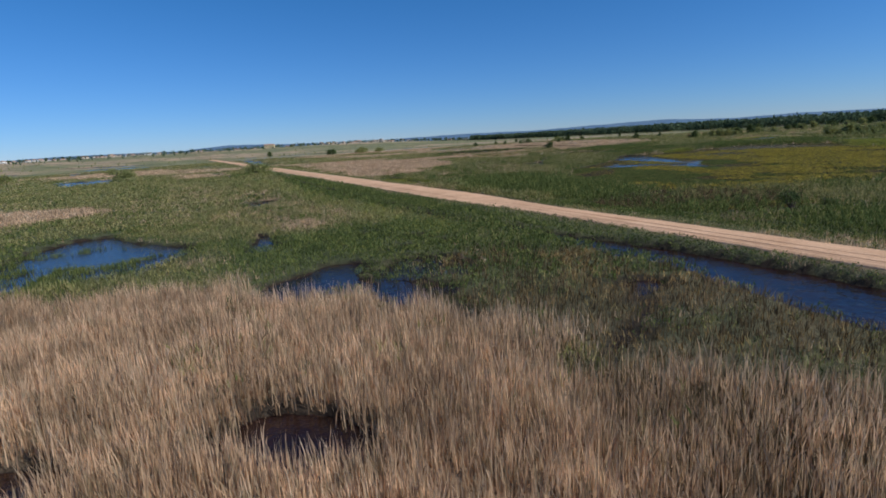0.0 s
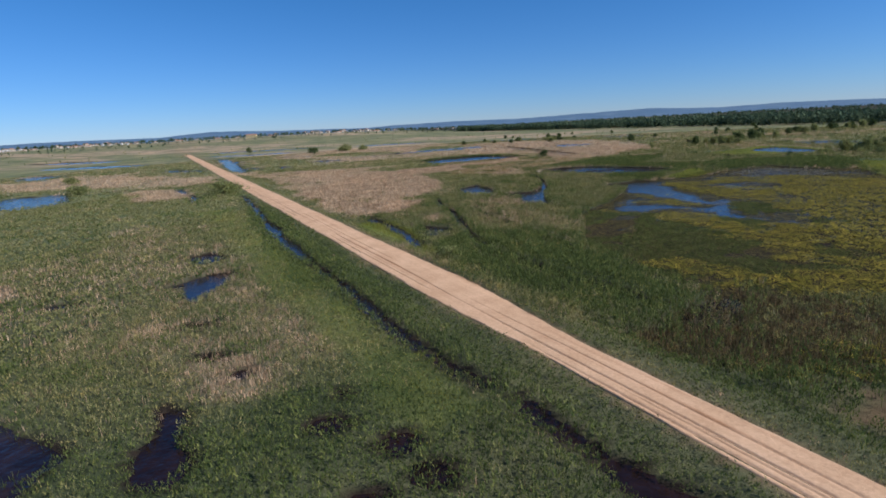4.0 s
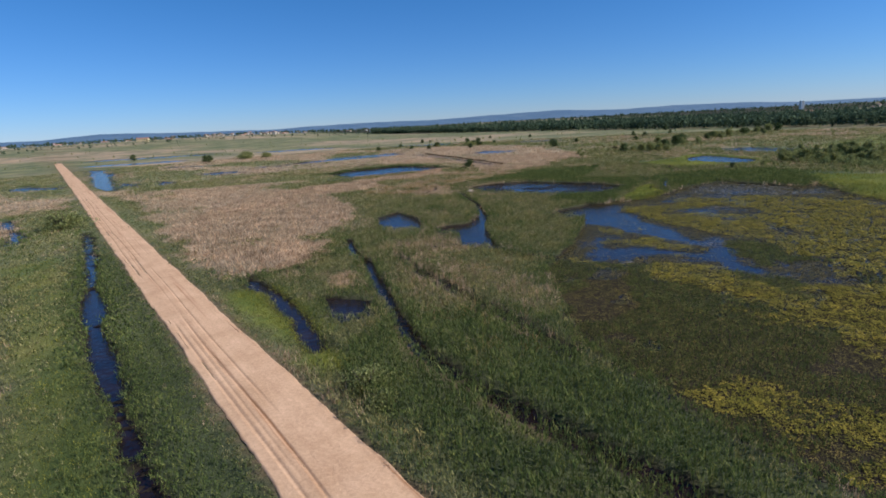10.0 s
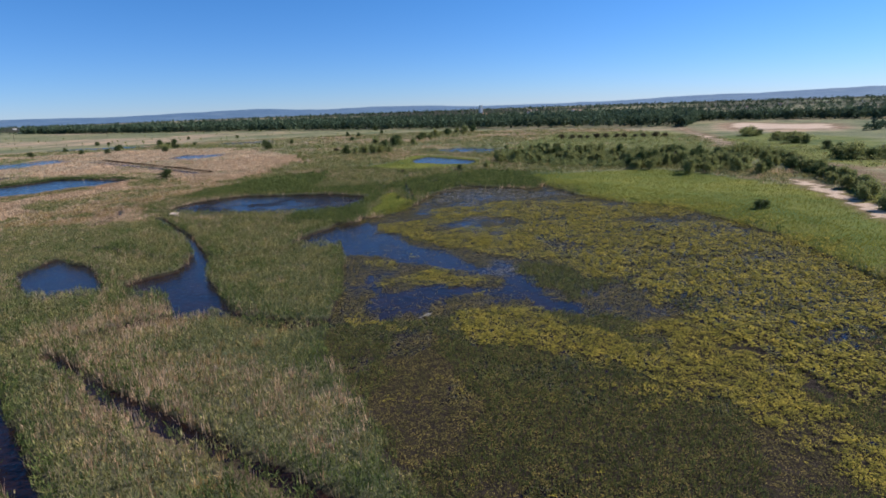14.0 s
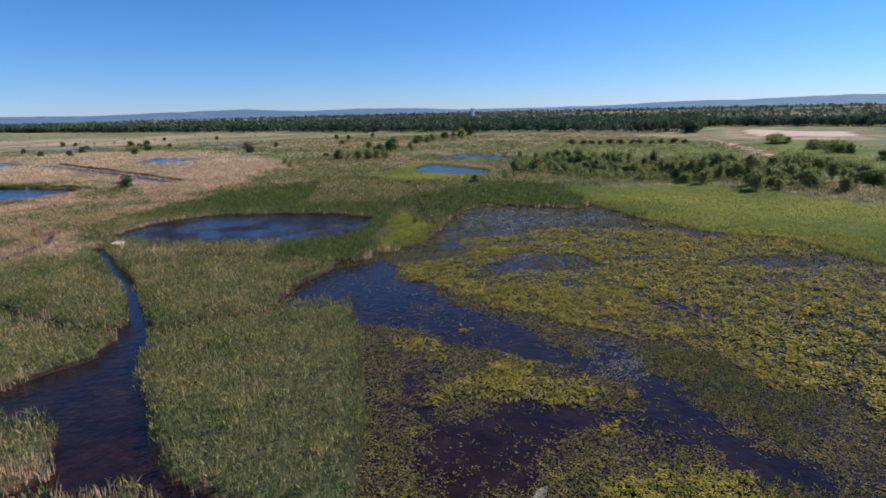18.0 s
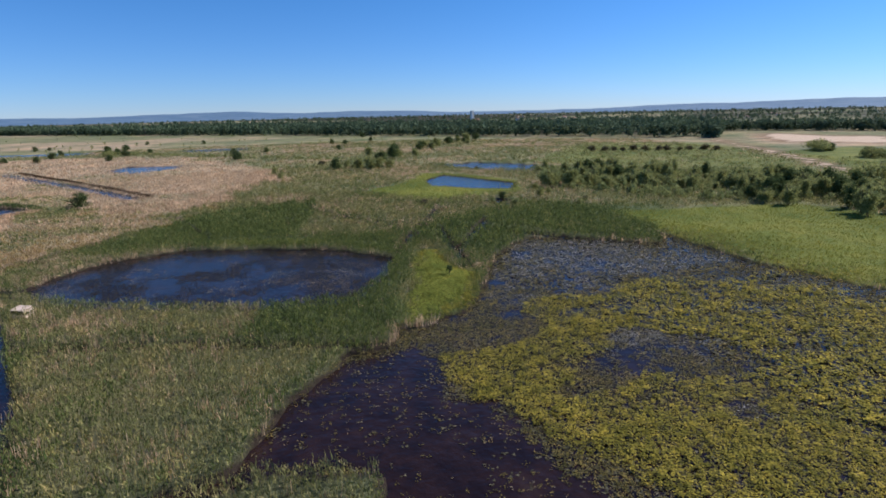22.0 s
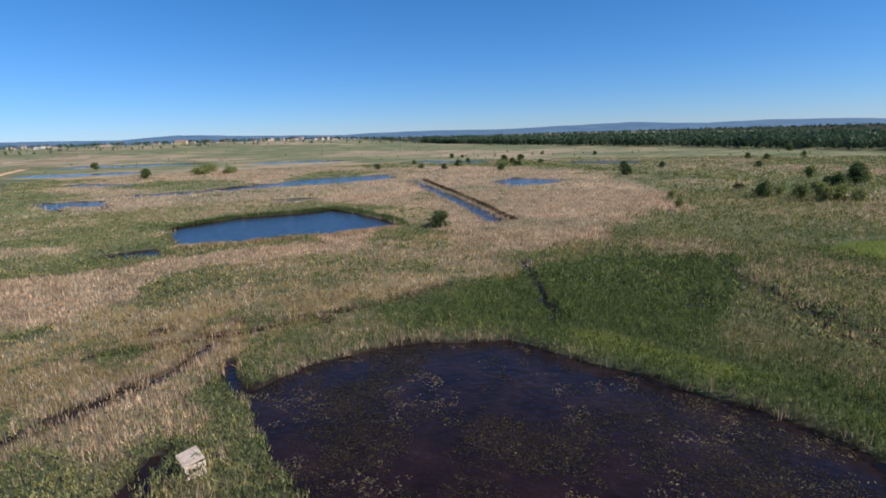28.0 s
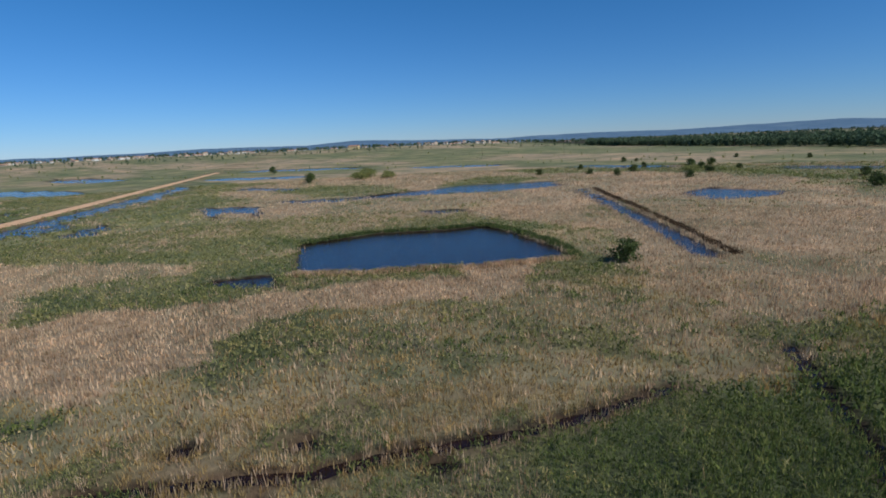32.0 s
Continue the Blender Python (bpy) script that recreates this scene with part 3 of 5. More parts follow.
def ground_material():
    m, n, l, b = material("marsh_ground", 0.95)
    zone = n.new("ShaderNodeVertexColor")
    zone.layer_name = "zone"
    parts = n.new("ShaderNodeSeparateColor")
    l.new(zone.outputs["Color"], parts.inputs["Color"])
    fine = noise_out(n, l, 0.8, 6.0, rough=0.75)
    mid = noise_out(n, l, 5.0, 5.0)
    wide = noise_out(n, l, 70.0, 7.0)
    # the wide greens are raised and blued to paint in the far plain's haze
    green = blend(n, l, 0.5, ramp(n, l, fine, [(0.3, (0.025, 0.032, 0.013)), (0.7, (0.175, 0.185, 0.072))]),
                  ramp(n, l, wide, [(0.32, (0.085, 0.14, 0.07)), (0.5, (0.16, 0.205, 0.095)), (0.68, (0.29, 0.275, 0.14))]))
    dry = blend(n, l, 0.5, ramp(n, l, fine, [(0.3, (0.16, 0.115, 0.07)), (0.7, (0.50, 0.38, 0.25))]),
                ramp(n, l, mid, [(0.35, (0.27, 0.20, 0.125)), (0.65, (0.46, 0.34, 0.22))]))
    bright = blend(n, l, 0.5, ramp(n, l, fine, [(0.3, (0.06, 0.085, 0.016)), (0.7, (0.19, 0.20, 0.04))]),
                   ramp(n, l, mid, [(0.35, (0.11, 0.145, 0.028)), (0.65, (0.21, 0.20, 0.045))]))
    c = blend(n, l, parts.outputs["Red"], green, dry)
    c = blend(n, l, parts.outputs["Green"], c, bright)
    field = noise_out(n, l, 24.0, 4.0, rough=0.65)
    c = blend(n, l, 1.0, c, ramp(n, l, field, [(0.35, (0.62, 0.70, 0.62)), (0.5, (1.0, 1.0, 1.0)), (0.66, (1.45, 1.28, 1.2))]), 'MULTIPLY')
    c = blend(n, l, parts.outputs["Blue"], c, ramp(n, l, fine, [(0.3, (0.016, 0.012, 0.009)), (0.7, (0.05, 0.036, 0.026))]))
    sand = ramp(n, l, zone.outputs["Alpha"], [(0.84, (0, 0, 0)), (0.97, (1, 1, 1))])
    bare = blend(n, l, 0.5, ramp(n, l, fine, [(0.3, (0.05, 0.03, 0.016)), (0.7, (0.32, 0.20, 0.11))]), ramp(n, l, mid, [(0.35, (0.085, 0.052, 0.03)), (0.65, (0.36, 0.235, 0.135))]))
    bare = blend(n, l, sand, bare, ramp(n, l, fine, [(0.3, (0.42, 0.29, 0.19)), (0.7, (0.68, 0.52, 0.38))]))
    c = blend(n, l, zone.outputs["Alpha"], c, bare)
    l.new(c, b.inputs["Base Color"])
    b.inputs["Specular IOR Level"].default_value = 0.1
    bump(n, l, b, fine, 0.9, 0.35)
    return m


def water_material():
    m, n, l, b = material("marsh_water", 0.08)
    weed = noise_out(n, l, 3.0, 6.0, rough=0.7)
    l.new(ramp(n, l, weed, [(0.40, (0.011, 0.005, 0.004)), (0.6, (0.022, 0.010, 0.0075)), (0.72, (0.034, 0.019, 0.013))]), b.inputs["Base Color"])
    l.new(ramp(n, l, weed, [(0.45, (0.05, 0.05, 0.05)), (0.7, (0.22, 0.22, 0.22))]), b.inputs["Roughness"])
    b.inputs["IOR"].default_value = 1.33
    b.inputs["Specular IOR Level"].default_value = 0.45
    bump(n, l, b, noise_out(n, l, 0.7, 3.0), 0.6, 0.13)
    return m


def road_material():
    m, n, l, b = material("track_gravel", 0.95)
    fine, mid = noise_out(n, l, 0.25, 6.0, rough=0.7), noise_out(n, l, 3.5, 4.0)
    turn = n.new("ShaderNodeMapping")
    turn.vector_type = 'TEXTURE'
    turn.inputs["Rotation"].default_value = (0, 0, radians(149.2))
    turn.inputs["Scale"].default_value = (24.0, 0.55, 1.0)
    l.new(n.new("ShaderNodeNewGeometry").outputs["Position"], turn.inputs["Vector"])
    streak = noise_out(n, l, 1.0, 5.0, turn.outputs["Vector"], 0.65)
    c = blend(n, l, 0.5, ramp(n, l, fine, [(0.3, (0.45, 0.255, 0.14)), (0.7, (0.76, 0.49, 0.30))]),
              ramp(n, l, mid, [(0.3, (0.50, 0.295, 0.16)), (0.7, (0.76, 0.49, 0.30))]))
    c = blend(n, l, 1.0, c, ramp(n, l, streak, [(0.30, (0.72, 0.60, 0.52)), (0.40, (0.97, 0.95, 0.94)), (0.7, (1.06, 1.06, 1.06))]), 'MULTIPLY')
    l.new(c, b.inputs["Base Color"])
    b.inputs["Specular IOR Level"].default_value = 0.1
    bump(n, l, b, fine, 0.8, 0.06)
    return m


GROUND, WATER, GRAVEL = ground_material(), water_material(), road_material()
REED = plant("green_reed", [(0.0, (0.095, 0.108, 0.041)), (0.45, (0.243, 0.235, 0.090)), (0.8, (0.325, 0.285, 0.122)), (1.0, (0.41, 0.34, 0.175))], 0.34, 3.2, [(0.3, (0.74, 0.82, 0.74)), (0.5, (1.0, 1.0, 0.95)), (0.7, (1.32, 1.18, 1.02))], 0.55)
SEDGE = plant("dark_sedge", [(0.0, (0.066, 0.096, 0.03)), (0.6, (0.148, 0.180, 0.055)), (1.0, (0.25, 0.255, 0.085))], 0.34, tuft=0.5)
STRAW = plant("dry_reed", [(0.0, (0.36, 0.24, 0.15)), (0.5, (0.60, 0.43, 0.275)), (1.0, (0.72, 0.555, 0.375))], 0.42, 4.0, [(0.3, (0.62, 0.58, 0.54)), (0.5, (1.0, 0.96, 0.92)), (0.7, (1.3, 1.28, 1.26))], 0.6)
PRIMROSE = plant("water_primrose", [(0.0, (0.13, 0.12, 0.03)), (0.5, (0.285, 0.245, 0.042)), (0.9, (0.41, 0.335, 0.055)), (1.0, (0.52, 0.41, 0.07))], 0.3, tuft=0.7)
PASTURE = plant("bright_grass", [(0.0, (0.16, 0.18, 0.034)), (0.6, (0.265, 0.265, 0.05)), (1.0, (0.36, 0.33, 0.07))], 0.35, 7.0)
LITTER = plant("brown_marsh_plant", [(0.0, (0.055, 0.048, 0.02)), (0.45, (0.15, 0.13, 0.042)), (0.8, (0.23, 0.19, 0.056)), (1.0, (0.33, 0.245, 0.09))], 0.3, tuft=0.9)
RUSSET = plant("brown_reed", [(0.0, (0.055, 0.035, 0.022)), (0.5, (0.155, 0.112, 0.062)), (1.0, (0.29, 0.21, 0.12))], 0.3, 2.5, tuft=0.6)
OCHRE_STALK = plant("ochre_stalk", [(0.0, (0.17, 0.10, 0.04)), (0.4, (0.35, 0.24, 0.10)), (0.8, (0.48, 0.345, 0.15)), (1.0, (0.56, 0.43, 0.24))], 0.35, 3.0)


# ---- meshes ----
def mesh_of(name, verts, faces, mat, corners=3):
    """A mesh from arrays: faces of one corner count."""
    verts, faces = np.asarray(verts, np.float32), np.asarray(faces, np.int32)
    me = bpy.data.meshes.new(name)
    me.vertices.add(len(verts))
    me.vertices.foreach_set("co", verts.ravel())
    me.loops.add(faces.size)
    me.loops.foreach_set("vertex_index", faces.ravel())
    me.polygons.add(len(faces))
    me.polygons.foreach_set("loop_start", np.arange(0, faces.size, corners, dtype=np.int32))
    me.update(calc_edges=True)
    me.materials.append(mat)
    return me


def spaced(a, b, step, out, grow=1.07, cap=85.0):
    """Grid lines: even from a to b, then wider and wider out to the edge on both sides."""
    core = list(np.arange(a, b + step * 0.5, step))   # the middle
    for sign, base in ((1, core[-1]), (-1, core[0])):
        s, v, more = step, base, []
        while abs(v) < out:
            s = min(s * grow, cap)
            v += sign * s
            more.append(v)
        core = core + more if sign > 0 else more[::-1] + core
    return np.array(core)


def build_ground():
    gx, gy = spaced(-124, 52, 0.86, 4600), spaced(-76, 202, 0.86, 4600)
    X, Y = np.meshgrid(gx, gy)
    x, y = X.ravel(), Y.ravel()
    wet = water_depth(x, y)
    z = ground_height(x, y, wet)
    nx, ny = len(gx), len(gy)
    i = (np.arange(ny - 1)[:, None] * nx + np.arange(nx - 1)[None, :]).ravel()
    me = mesh_of("ground", np.stack([x, y, z], 1), np.stack([i, i + 1, i + nx + 1, i + nx], 1), GROUND, 4)
    zone = np.ones((len(x), 4), np.float32)
    dry, bri = dryness(x, y), brightness(x, y)
    zone[:, 0], zone[:, 1] = dry, bri
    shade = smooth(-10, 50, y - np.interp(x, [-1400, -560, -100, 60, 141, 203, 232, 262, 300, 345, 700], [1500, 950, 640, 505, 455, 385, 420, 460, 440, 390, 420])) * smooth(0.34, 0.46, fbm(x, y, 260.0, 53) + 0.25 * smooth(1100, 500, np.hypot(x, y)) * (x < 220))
    rust = rustiness(x, y)
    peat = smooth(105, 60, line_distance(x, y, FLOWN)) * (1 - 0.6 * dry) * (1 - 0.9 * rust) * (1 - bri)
    zone[:, 2] = np.maximum.reduce([smooth(-1.0, -0.3, wet), 0.85 * shade, 0.42 * peat, 0.9 * brownness(x, y)])   # mud, peat, and shade painted into the ground under the woods
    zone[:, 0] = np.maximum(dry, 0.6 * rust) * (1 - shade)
    zone[:, 3] = bareness(x, y)
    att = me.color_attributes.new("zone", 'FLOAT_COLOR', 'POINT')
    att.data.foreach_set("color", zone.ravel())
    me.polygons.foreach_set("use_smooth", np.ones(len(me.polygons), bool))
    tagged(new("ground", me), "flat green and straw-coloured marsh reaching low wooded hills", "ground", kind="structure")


build_ground()


def build_hills():
    b = np.arange(-180, 180, 0.35)
    rings = [(2500, -0.02), (2900, 0.18), (3300, 0.52), (3650, 0.85), (3900, 1.0), (4150, 0.9), (4500, 0.6)]
    v = []
    for r, k in rings:
        z = crest(b) * k + 6 * k * (fbm(b * 3, b * 0 + r, 2.0, 43) - 0.5) * (k < 1)
        v.append(np.stack([-15 + r * np.sin(np.radians(b)), 30 + r * np.cos(np.radians(b)), z], 1))
    n = len(b)
    i = (np.arange(len(rings) - 1)[:, None] * n + np.arange(n)[None, :]).ravel()
    right = (np.arange(len(rings) - 1)[:, None] * n + (np.arange(n)[None, :] + 1) % n).ravel()
    me = mesh_of("backdrop", np.concatenate(v), np.stack([i, right, right + n, i + n], 1), HAZE_HILL, 4)
    me.polygons.foreach_set("use_smooth", np.ones(len(me.polygons), bool))
    tagged(new("backdrop", me), "low hills along the horizon, haze painted blue into their colour", "hills", kind="structure")


# the distance haze over the hills is put into this blue base colour
HAZE_HILL = simple("haze_blue_hill", [(0.35, (0.06, 0.115, 0.19)), (0.5, (0.085, 0.145, 0.22)), (0.72, (0.14, 0.195, 0.245))], 120.0, 0.95)
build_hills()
wv = [(-700, -700, 0), (700, -700, 0), (700, 700, 0), (-700, 700, 0)]
tagged(new("water", mesh_of("water", wv, [(0, 1, 2, 3)], WATER, 4)), "still dark water of the marsh ponds and ditches, mirroring blue sky", "water", kind="structure")


def build_road():
    u = np.concatenate([np.arange(-110, 170, 0.7), np.arange(170, 900, 6.0)])
    prof = np.linspace(-3.4, 2.5, 75)
    U, V = np.meshgrid(u, prof, indexing="ij")
    thin = smooth(8, -16, U)
    V = np.where(V > 0, V * (1 - 0.58 * thin), V * (1 - 0.18 * thin))
    edge = (fbm(U, V * 0, 1.6, 61, 4) - 0.5) * 0.30 + (fbm(U, V * 0, 14.0, 65, 2) - 0.5) * 0.3
    ends = ((prof < -2.9) | (prof > 2.1))[None, :]
    V = np.where(ends, V + np.sign(V) * edge * (1 - 0.5 * thin), V)
    x = -0.859 * U + 0.512 * (V + ROAD_S)
    y = 0.512 * U + 0.859 * (V + ROAD_S)
    wander = (fbm(U, U * 0, 30.0, 62) - 0.5) * 0.4
    z = 0.63 + 0.06 * (1 - (V / 3.2) ** 2) + 0.05 * (fbm(x, y, 1.2, 63) - 0.5)
    for c, w, d, share in ((-1.45, 0.075, 0.12, 0.30), (-0.5, 0.07, 0.09, 0.36), (-2.45, 0.10, 0.09, 0.38), (0.9, 0.12, 0.03, 0.5), (-1.9, 0.07, 0.06, 0.55)):
        own = (fbm(U, U * 0 + c * 50, 30.0, 66) - 0.5) * 0.5
        z = z - d * np.exp(-((V - c - wander - own) / w) ** 2) * smooth(share, share + 0.16, vnoise(U, V * 0 + c * 9, 16.0, 64))
    z[:, 0], z[:, -1] = 0.54, 0.54
    n = len(prof)
    i = (np.arange(len(u) - 1)[:, None] * n + np.arange(n - 1)[None, :]).ravel()
    me = mesh_of("road", np.stack([x.ravel(), y.ravel(), z.ravel()], 1), np.stack([i, i + 1, i + n + 1, i + n], 1), GRAVEL, 4)
    me.polygons.foreach_set("use_smooth", np.ones(len(me.polygons), bool))
    tagged(new("road", me), "straight sandy dirt track with wheel ruts on a low bank", "road", kind="structure")


build_road()

# ---- plants, scattered by the plan ----


def spread(step, box, inner, outer, seed):
    """Jittered points on a grid, kept where the strip's distance lies between inner and outer."""
    r = np.random.default_rng(seed)
    x, y = np.meshgrid(np.arange(box[0], box[2], step), np.arange(box[1], box[3], step))
    x, y = x.ravel(), y.ravel()
    x, y = x + r.uniform(-0.6, 0.6, x.size) * step, y + r.uniform(-0.6, 0.6, y.size) * step
    d = line_distance(x, y, FLOWN)
    keep = (d >= inner) & (d < outer)
    return x[keep], y[keep], r


def blades(x, y, z, h, w, count, r, lean=0.35, girth=0.25, bent=True, lift=0.0):
    """Tufts of tapering blades: a bent one has three triangles, a straight one has one."""
    n = len(x) * count
    bx = np.repeat(x, count) + r.normal(0, 1, n) * np.repeat(girth, count)
    by = np.repeat(y, count) + r.normal(0, 1, n) * np.repeat(girth, count)
    bz, bh = np.repeat(z, count) - 0.05 + np.repeat(np.broadcast_to(lift, x.shape), count) * r.uniform(0.3, 1.0, n), np.repeat(h, count) * r.uniform(0.6, 1.15, n)
    bw = np.repeat(w, count) * r.uniform(0.7, 1.3, n)
    a, b = r.uniform(0, 2 * math.pi, n), r.uniform(0, 2 * math.pi, n)
    ln = bh * lean * np.abs(r.normal(0, 0.7, n))
    ca, sa, dx, dy = np.cos(a) * bw / 2, np.sin(a) * bw / 2, np.cos(b) * ln, np.sin(b) * ln
    if not bent:
        v = np.stack([np.stack([bx - ca, by - sa, bz], 1), np.stack([bx + ca, by + sa, bz], 1), np.stack([bx + dx, by + dy, bz + bh], 1)], 1)
        return v.reshape(-1, 3), np.arange(n * 3).reshape(-1, 3)
    mx, my, mz = bx + dx * 0.35, by + dy * 0.35, bz + bh * 0.6
    v = np.stack([np.stack([bx - ca, by - sa, bz], 1), np.stack([bx + ca, by + sa, bz], 1),
                  np.stack([mx + ca * 0.8, my + sa * 0.8, mz], 1), np.stack([mx - ca * 0.8, my - sa * 0.8, mz], 1),
                  np.stack([bx + dx, by + dy, bz + bh], 1)], 1)
    k = np.arange(n)[:, None] * 5
    return v.reshape(-1, 3), np.concatenate([k + [0, 1, 2], k + [0, 2, 3], k + [3, 2, 4]])


def stuff(name, label, category, mat, batches):
    vs, fs, base = [], [], 0
    for v, f in batches:
        if len(v):
            vs.append(v)
            fs.append(f + base)
            base += len(v)
    if vs:
        tagged(new(name, mesh_of(name, np.concatenate(vs), np.concatenate(fs), mat)), label, category, kind="stuff")


def sow():
    green, straw, bright, sedge, ochre, russet = [], [], [], [], [], []
    for step, inner, outer, count, wide, box, seed in (
            (0.36, 0, 40, 8, 0.055, (-100, -78, 62, 175), 1),
            (0.62, 40, 80, 7, 0.115, (-135, -78, 75, 220), 2),
            (1.05, 80, 150, 10, 0.12, (-210, -66, 100, 290), 3),
            (2.5, 150, 330, 12, 0.26, (-390, -60, 160, 450), 4)):
        x, y, r = spread(step, box, inner, outer, seed)
        wet = water_depth(x, y)
        off = np.abs(across(x, y))
        bare = bareness(x, y)
        wade = wading(x, y)
        ok = ((wet < 0.0) | (wade > r.uniform(0, 1, x.size))) & (beside(x, y) > 0.05 + 0.35 * vnoise(x, y, 0.8, 70)) & (bare < r.uniform(0.15, 0.75, x.size))
        for hole in HOLES:
            ok &= (area_distance(x, y, hole, 3.0) > 1.2 * (vnoise(x, y, 0.7, 77) - 0.5)) | (r.uniform(0, 1, x.size) < 0.3)
        x, y, wet, off = x[ok], y[ok], wet[ok], off[ok]
        z = np.maximum(ground_height(x, y, wet), -0.06)
        dry, bri = dryness(x, y), brightness(x, y)
        patch, knot = fbm(x, y, 5.0, 71), vnoise(x, y, 0.9, 72)
        is_bright = bri > r.uniform(0, 1, x.size)
        lot = 0.65 * r.uniform(0, 1, x.size) + 0.35 * smooth(0.22, 0.78, 0.6 * fbm(x, y, 2.4, 73, 3) + 0.4 * fbm(x, y, 0.8, 74, 2))
        is_dry = ~is_bright & (dry * 1.1 > lot)
        is_rust = ~is_bright & ~is_dry & (rustiness(x, y) * 1.4 > 0.5 * r.uniform(0, 1, x.size) + 0.5 * smooth(0.25, 0.75, fbm(x, y, 1.3, 76, 2)))
        is_russet = brownness(x, y) > r.uniform(0, 1, x.size)
        is_dry, is_rust = is_dry & ~is_russet, is_rust & ~is_russet
        edge = smooth(-2.6, -0.4, wet)
        lush = lushness(x, y)
        is_sedge = ~is_bright & ~is_dry & ~is_rust & ~is_russet & (patch + 0.25 * edge + 0.5 * lush > r.uniform(0.5, 0.9, x.size))
        low = np.where((across(x, y) > 3) & (x > -52), 1.0, 0.68)
        low = low * (1 + 0.08 * smooth(34, 44, y) * smooth(150, 138, y) * smooth(-64, -54, x))
        low = low * (1 + 0.2 * smooth(2.0, -2.0, area_distance(x, y, TALL, 14.0)))
        tall = (0.50 + 0.25 * patch + 0.5 * knot) * r.uniform(0.78, 1.3, x.size) * np.where((off < 6) & ((across(x, y) < 0) | (x > 2) | (x < -30)), 0.5, 1.0) * low
        h = np.where(is_bright, 0.32, np.where(is_dry, 0.95, np.where(is_rust, 0.75, np.where(is_russet & (y > -30), 0.6, 1.0)))) * tall * (1 + 0.15 * lush) + 0.10 * edge * ~is_bright
        h = h * (1 + 0.9 * smooth(-53, -58, y)) * (1 - 0.35 * edge * smooth(-25, -35, y))
        w = np.full(x.size, wide) * np.where(y < -44, 0.7, 1.0)
        for kind, batch, lean in ((is_bright, bright, 0.7), (is_dry, straw, 0.35), (is_rust, ochre, 0.8), (is_russet, russet, 0.4), (is_sedge, sedge, 0.45), (~(is_bright | is_dry | is_sedge | is_rust | is_russet), green, 0.42)):
            here = (x[kind], y[kind], z[kind])
            if batch is green or batch is sedge:   # few stalks, many leaves near the top
                wide_leaf = w[kind] * 1.15
                short = 0.24 if step < 0.5 else (0.34 if step < 1 else 0.42)
                batch.append(blades(*here, h[kind], w[kind] * 0.7, 1, r, 0.2, np.full(kind.sum(), step * 0.35), False))
                batch.append(blades(*here, short * h[kind] + 0.05, wide_leaf * 1.3, count, r, 0.85 if step < 0.5 else (1.1 if step < 1 else 1.7), np.full(kind.sum(), step * 0.36), False, h[kind] * 0.85))
            else:
                batch.append(blades(*here, h[kind], w[kind] * 1.15, count - 2, r, lean, np.full(kind.sum(), step * 0.5), False))
    # the tall dead reeds of the first stand
    r = np.random.default_rng(9)
    x, y = r.uniform(-14, 46, 24000), r.uniform(-74, -49, 24000)
    keep = (dryness(x, y) > r.uniform(0.3, 0.9, x.size)) & (water_depth(x, y) < np.where(y < -57, -0.1, -1.0)) & (y < -52.5 + 2 * vnoise(x, y, 3.0, 78)) & (line_distance(x, y, [(-40, -60), (14, -88), (60, -88)]) > 6)
    for hole in HOLES:
        keep &= (area_distance(x, y, hole, 3.0) > 1.6 * (vnoise(x, y, 0.6, 79) - 0.5)) | (r.uniform(0, 1, x.size) < 0.22)
    x, y = x[keep], y[keep]
    h = 0.95 + 0.55 * fbm(x, y, 3.0, 75)
    straw.append(blades(x, y, ground_height(x, y), h, np.full(x.size, 0.030), 4, r, 0.28, np.full(x.size, 0.22), True))
    stuff("reed_bed", "dense bed of green reeds standing in marsh", "reeds", REED, green)
    stuff("sedge_bed", "dark green sedge along pond and ditch edges", "sedge", SEDGE, sedge)
    stuff("dry_reed_bed", "pale straw-coloured dead reeds in dense stands", "dry reeds", STRAW, straw)
    stuff("ochre_growth", "low ochre and rust-brown dead growth between reeds", "dead growth", OCHRE_STALK, ochre)
    stuff("brown_reed_bed", "dark brown dead reeds beside a broad ditch", "dead reeds", RUSSET, russet)
    stuff("bright_grass", "short yellow-green grass on banks and meadow", "grass", PASTURE, bright)


sow()


# ---- the lake's floating plants ----
def leafy(x, y, z, size, count, r, rise=0.5, spread_by=1.25):
    """Low rosettes: leaf triangles spreading out and up from one point."""
    n = len(x) * count
    bx, by, bz, s = (np.repeat(v, count) for v in (x, y, z, size))
    a = r.uniform(0, 2 * math.pi, n)
    o = r.uniform(0.1, 1.0, n) * s
    cx, cy, cz = bx + np.cos(a) * o * spread_by, by + np.sin(a) * o * spread_by, bz + r.uniform(0.0, 1.0, n) * s * rise
    b = r.uniform(0, 2 * math.pi, n)
    q = s * r.uniform(0.35, 0.65, n)
    v = [np.stack([cx + np.cos(b + t) * q, cy + np.sin(b + t) * q, cz + r.uniform(-0.25, 0.45, n) * q], 1) for t in (0, 2.2, 4.1)]
    return np.stack(v, 1).reshape(-1, 3), np.arange(n * 3).reshape(-1, 3)


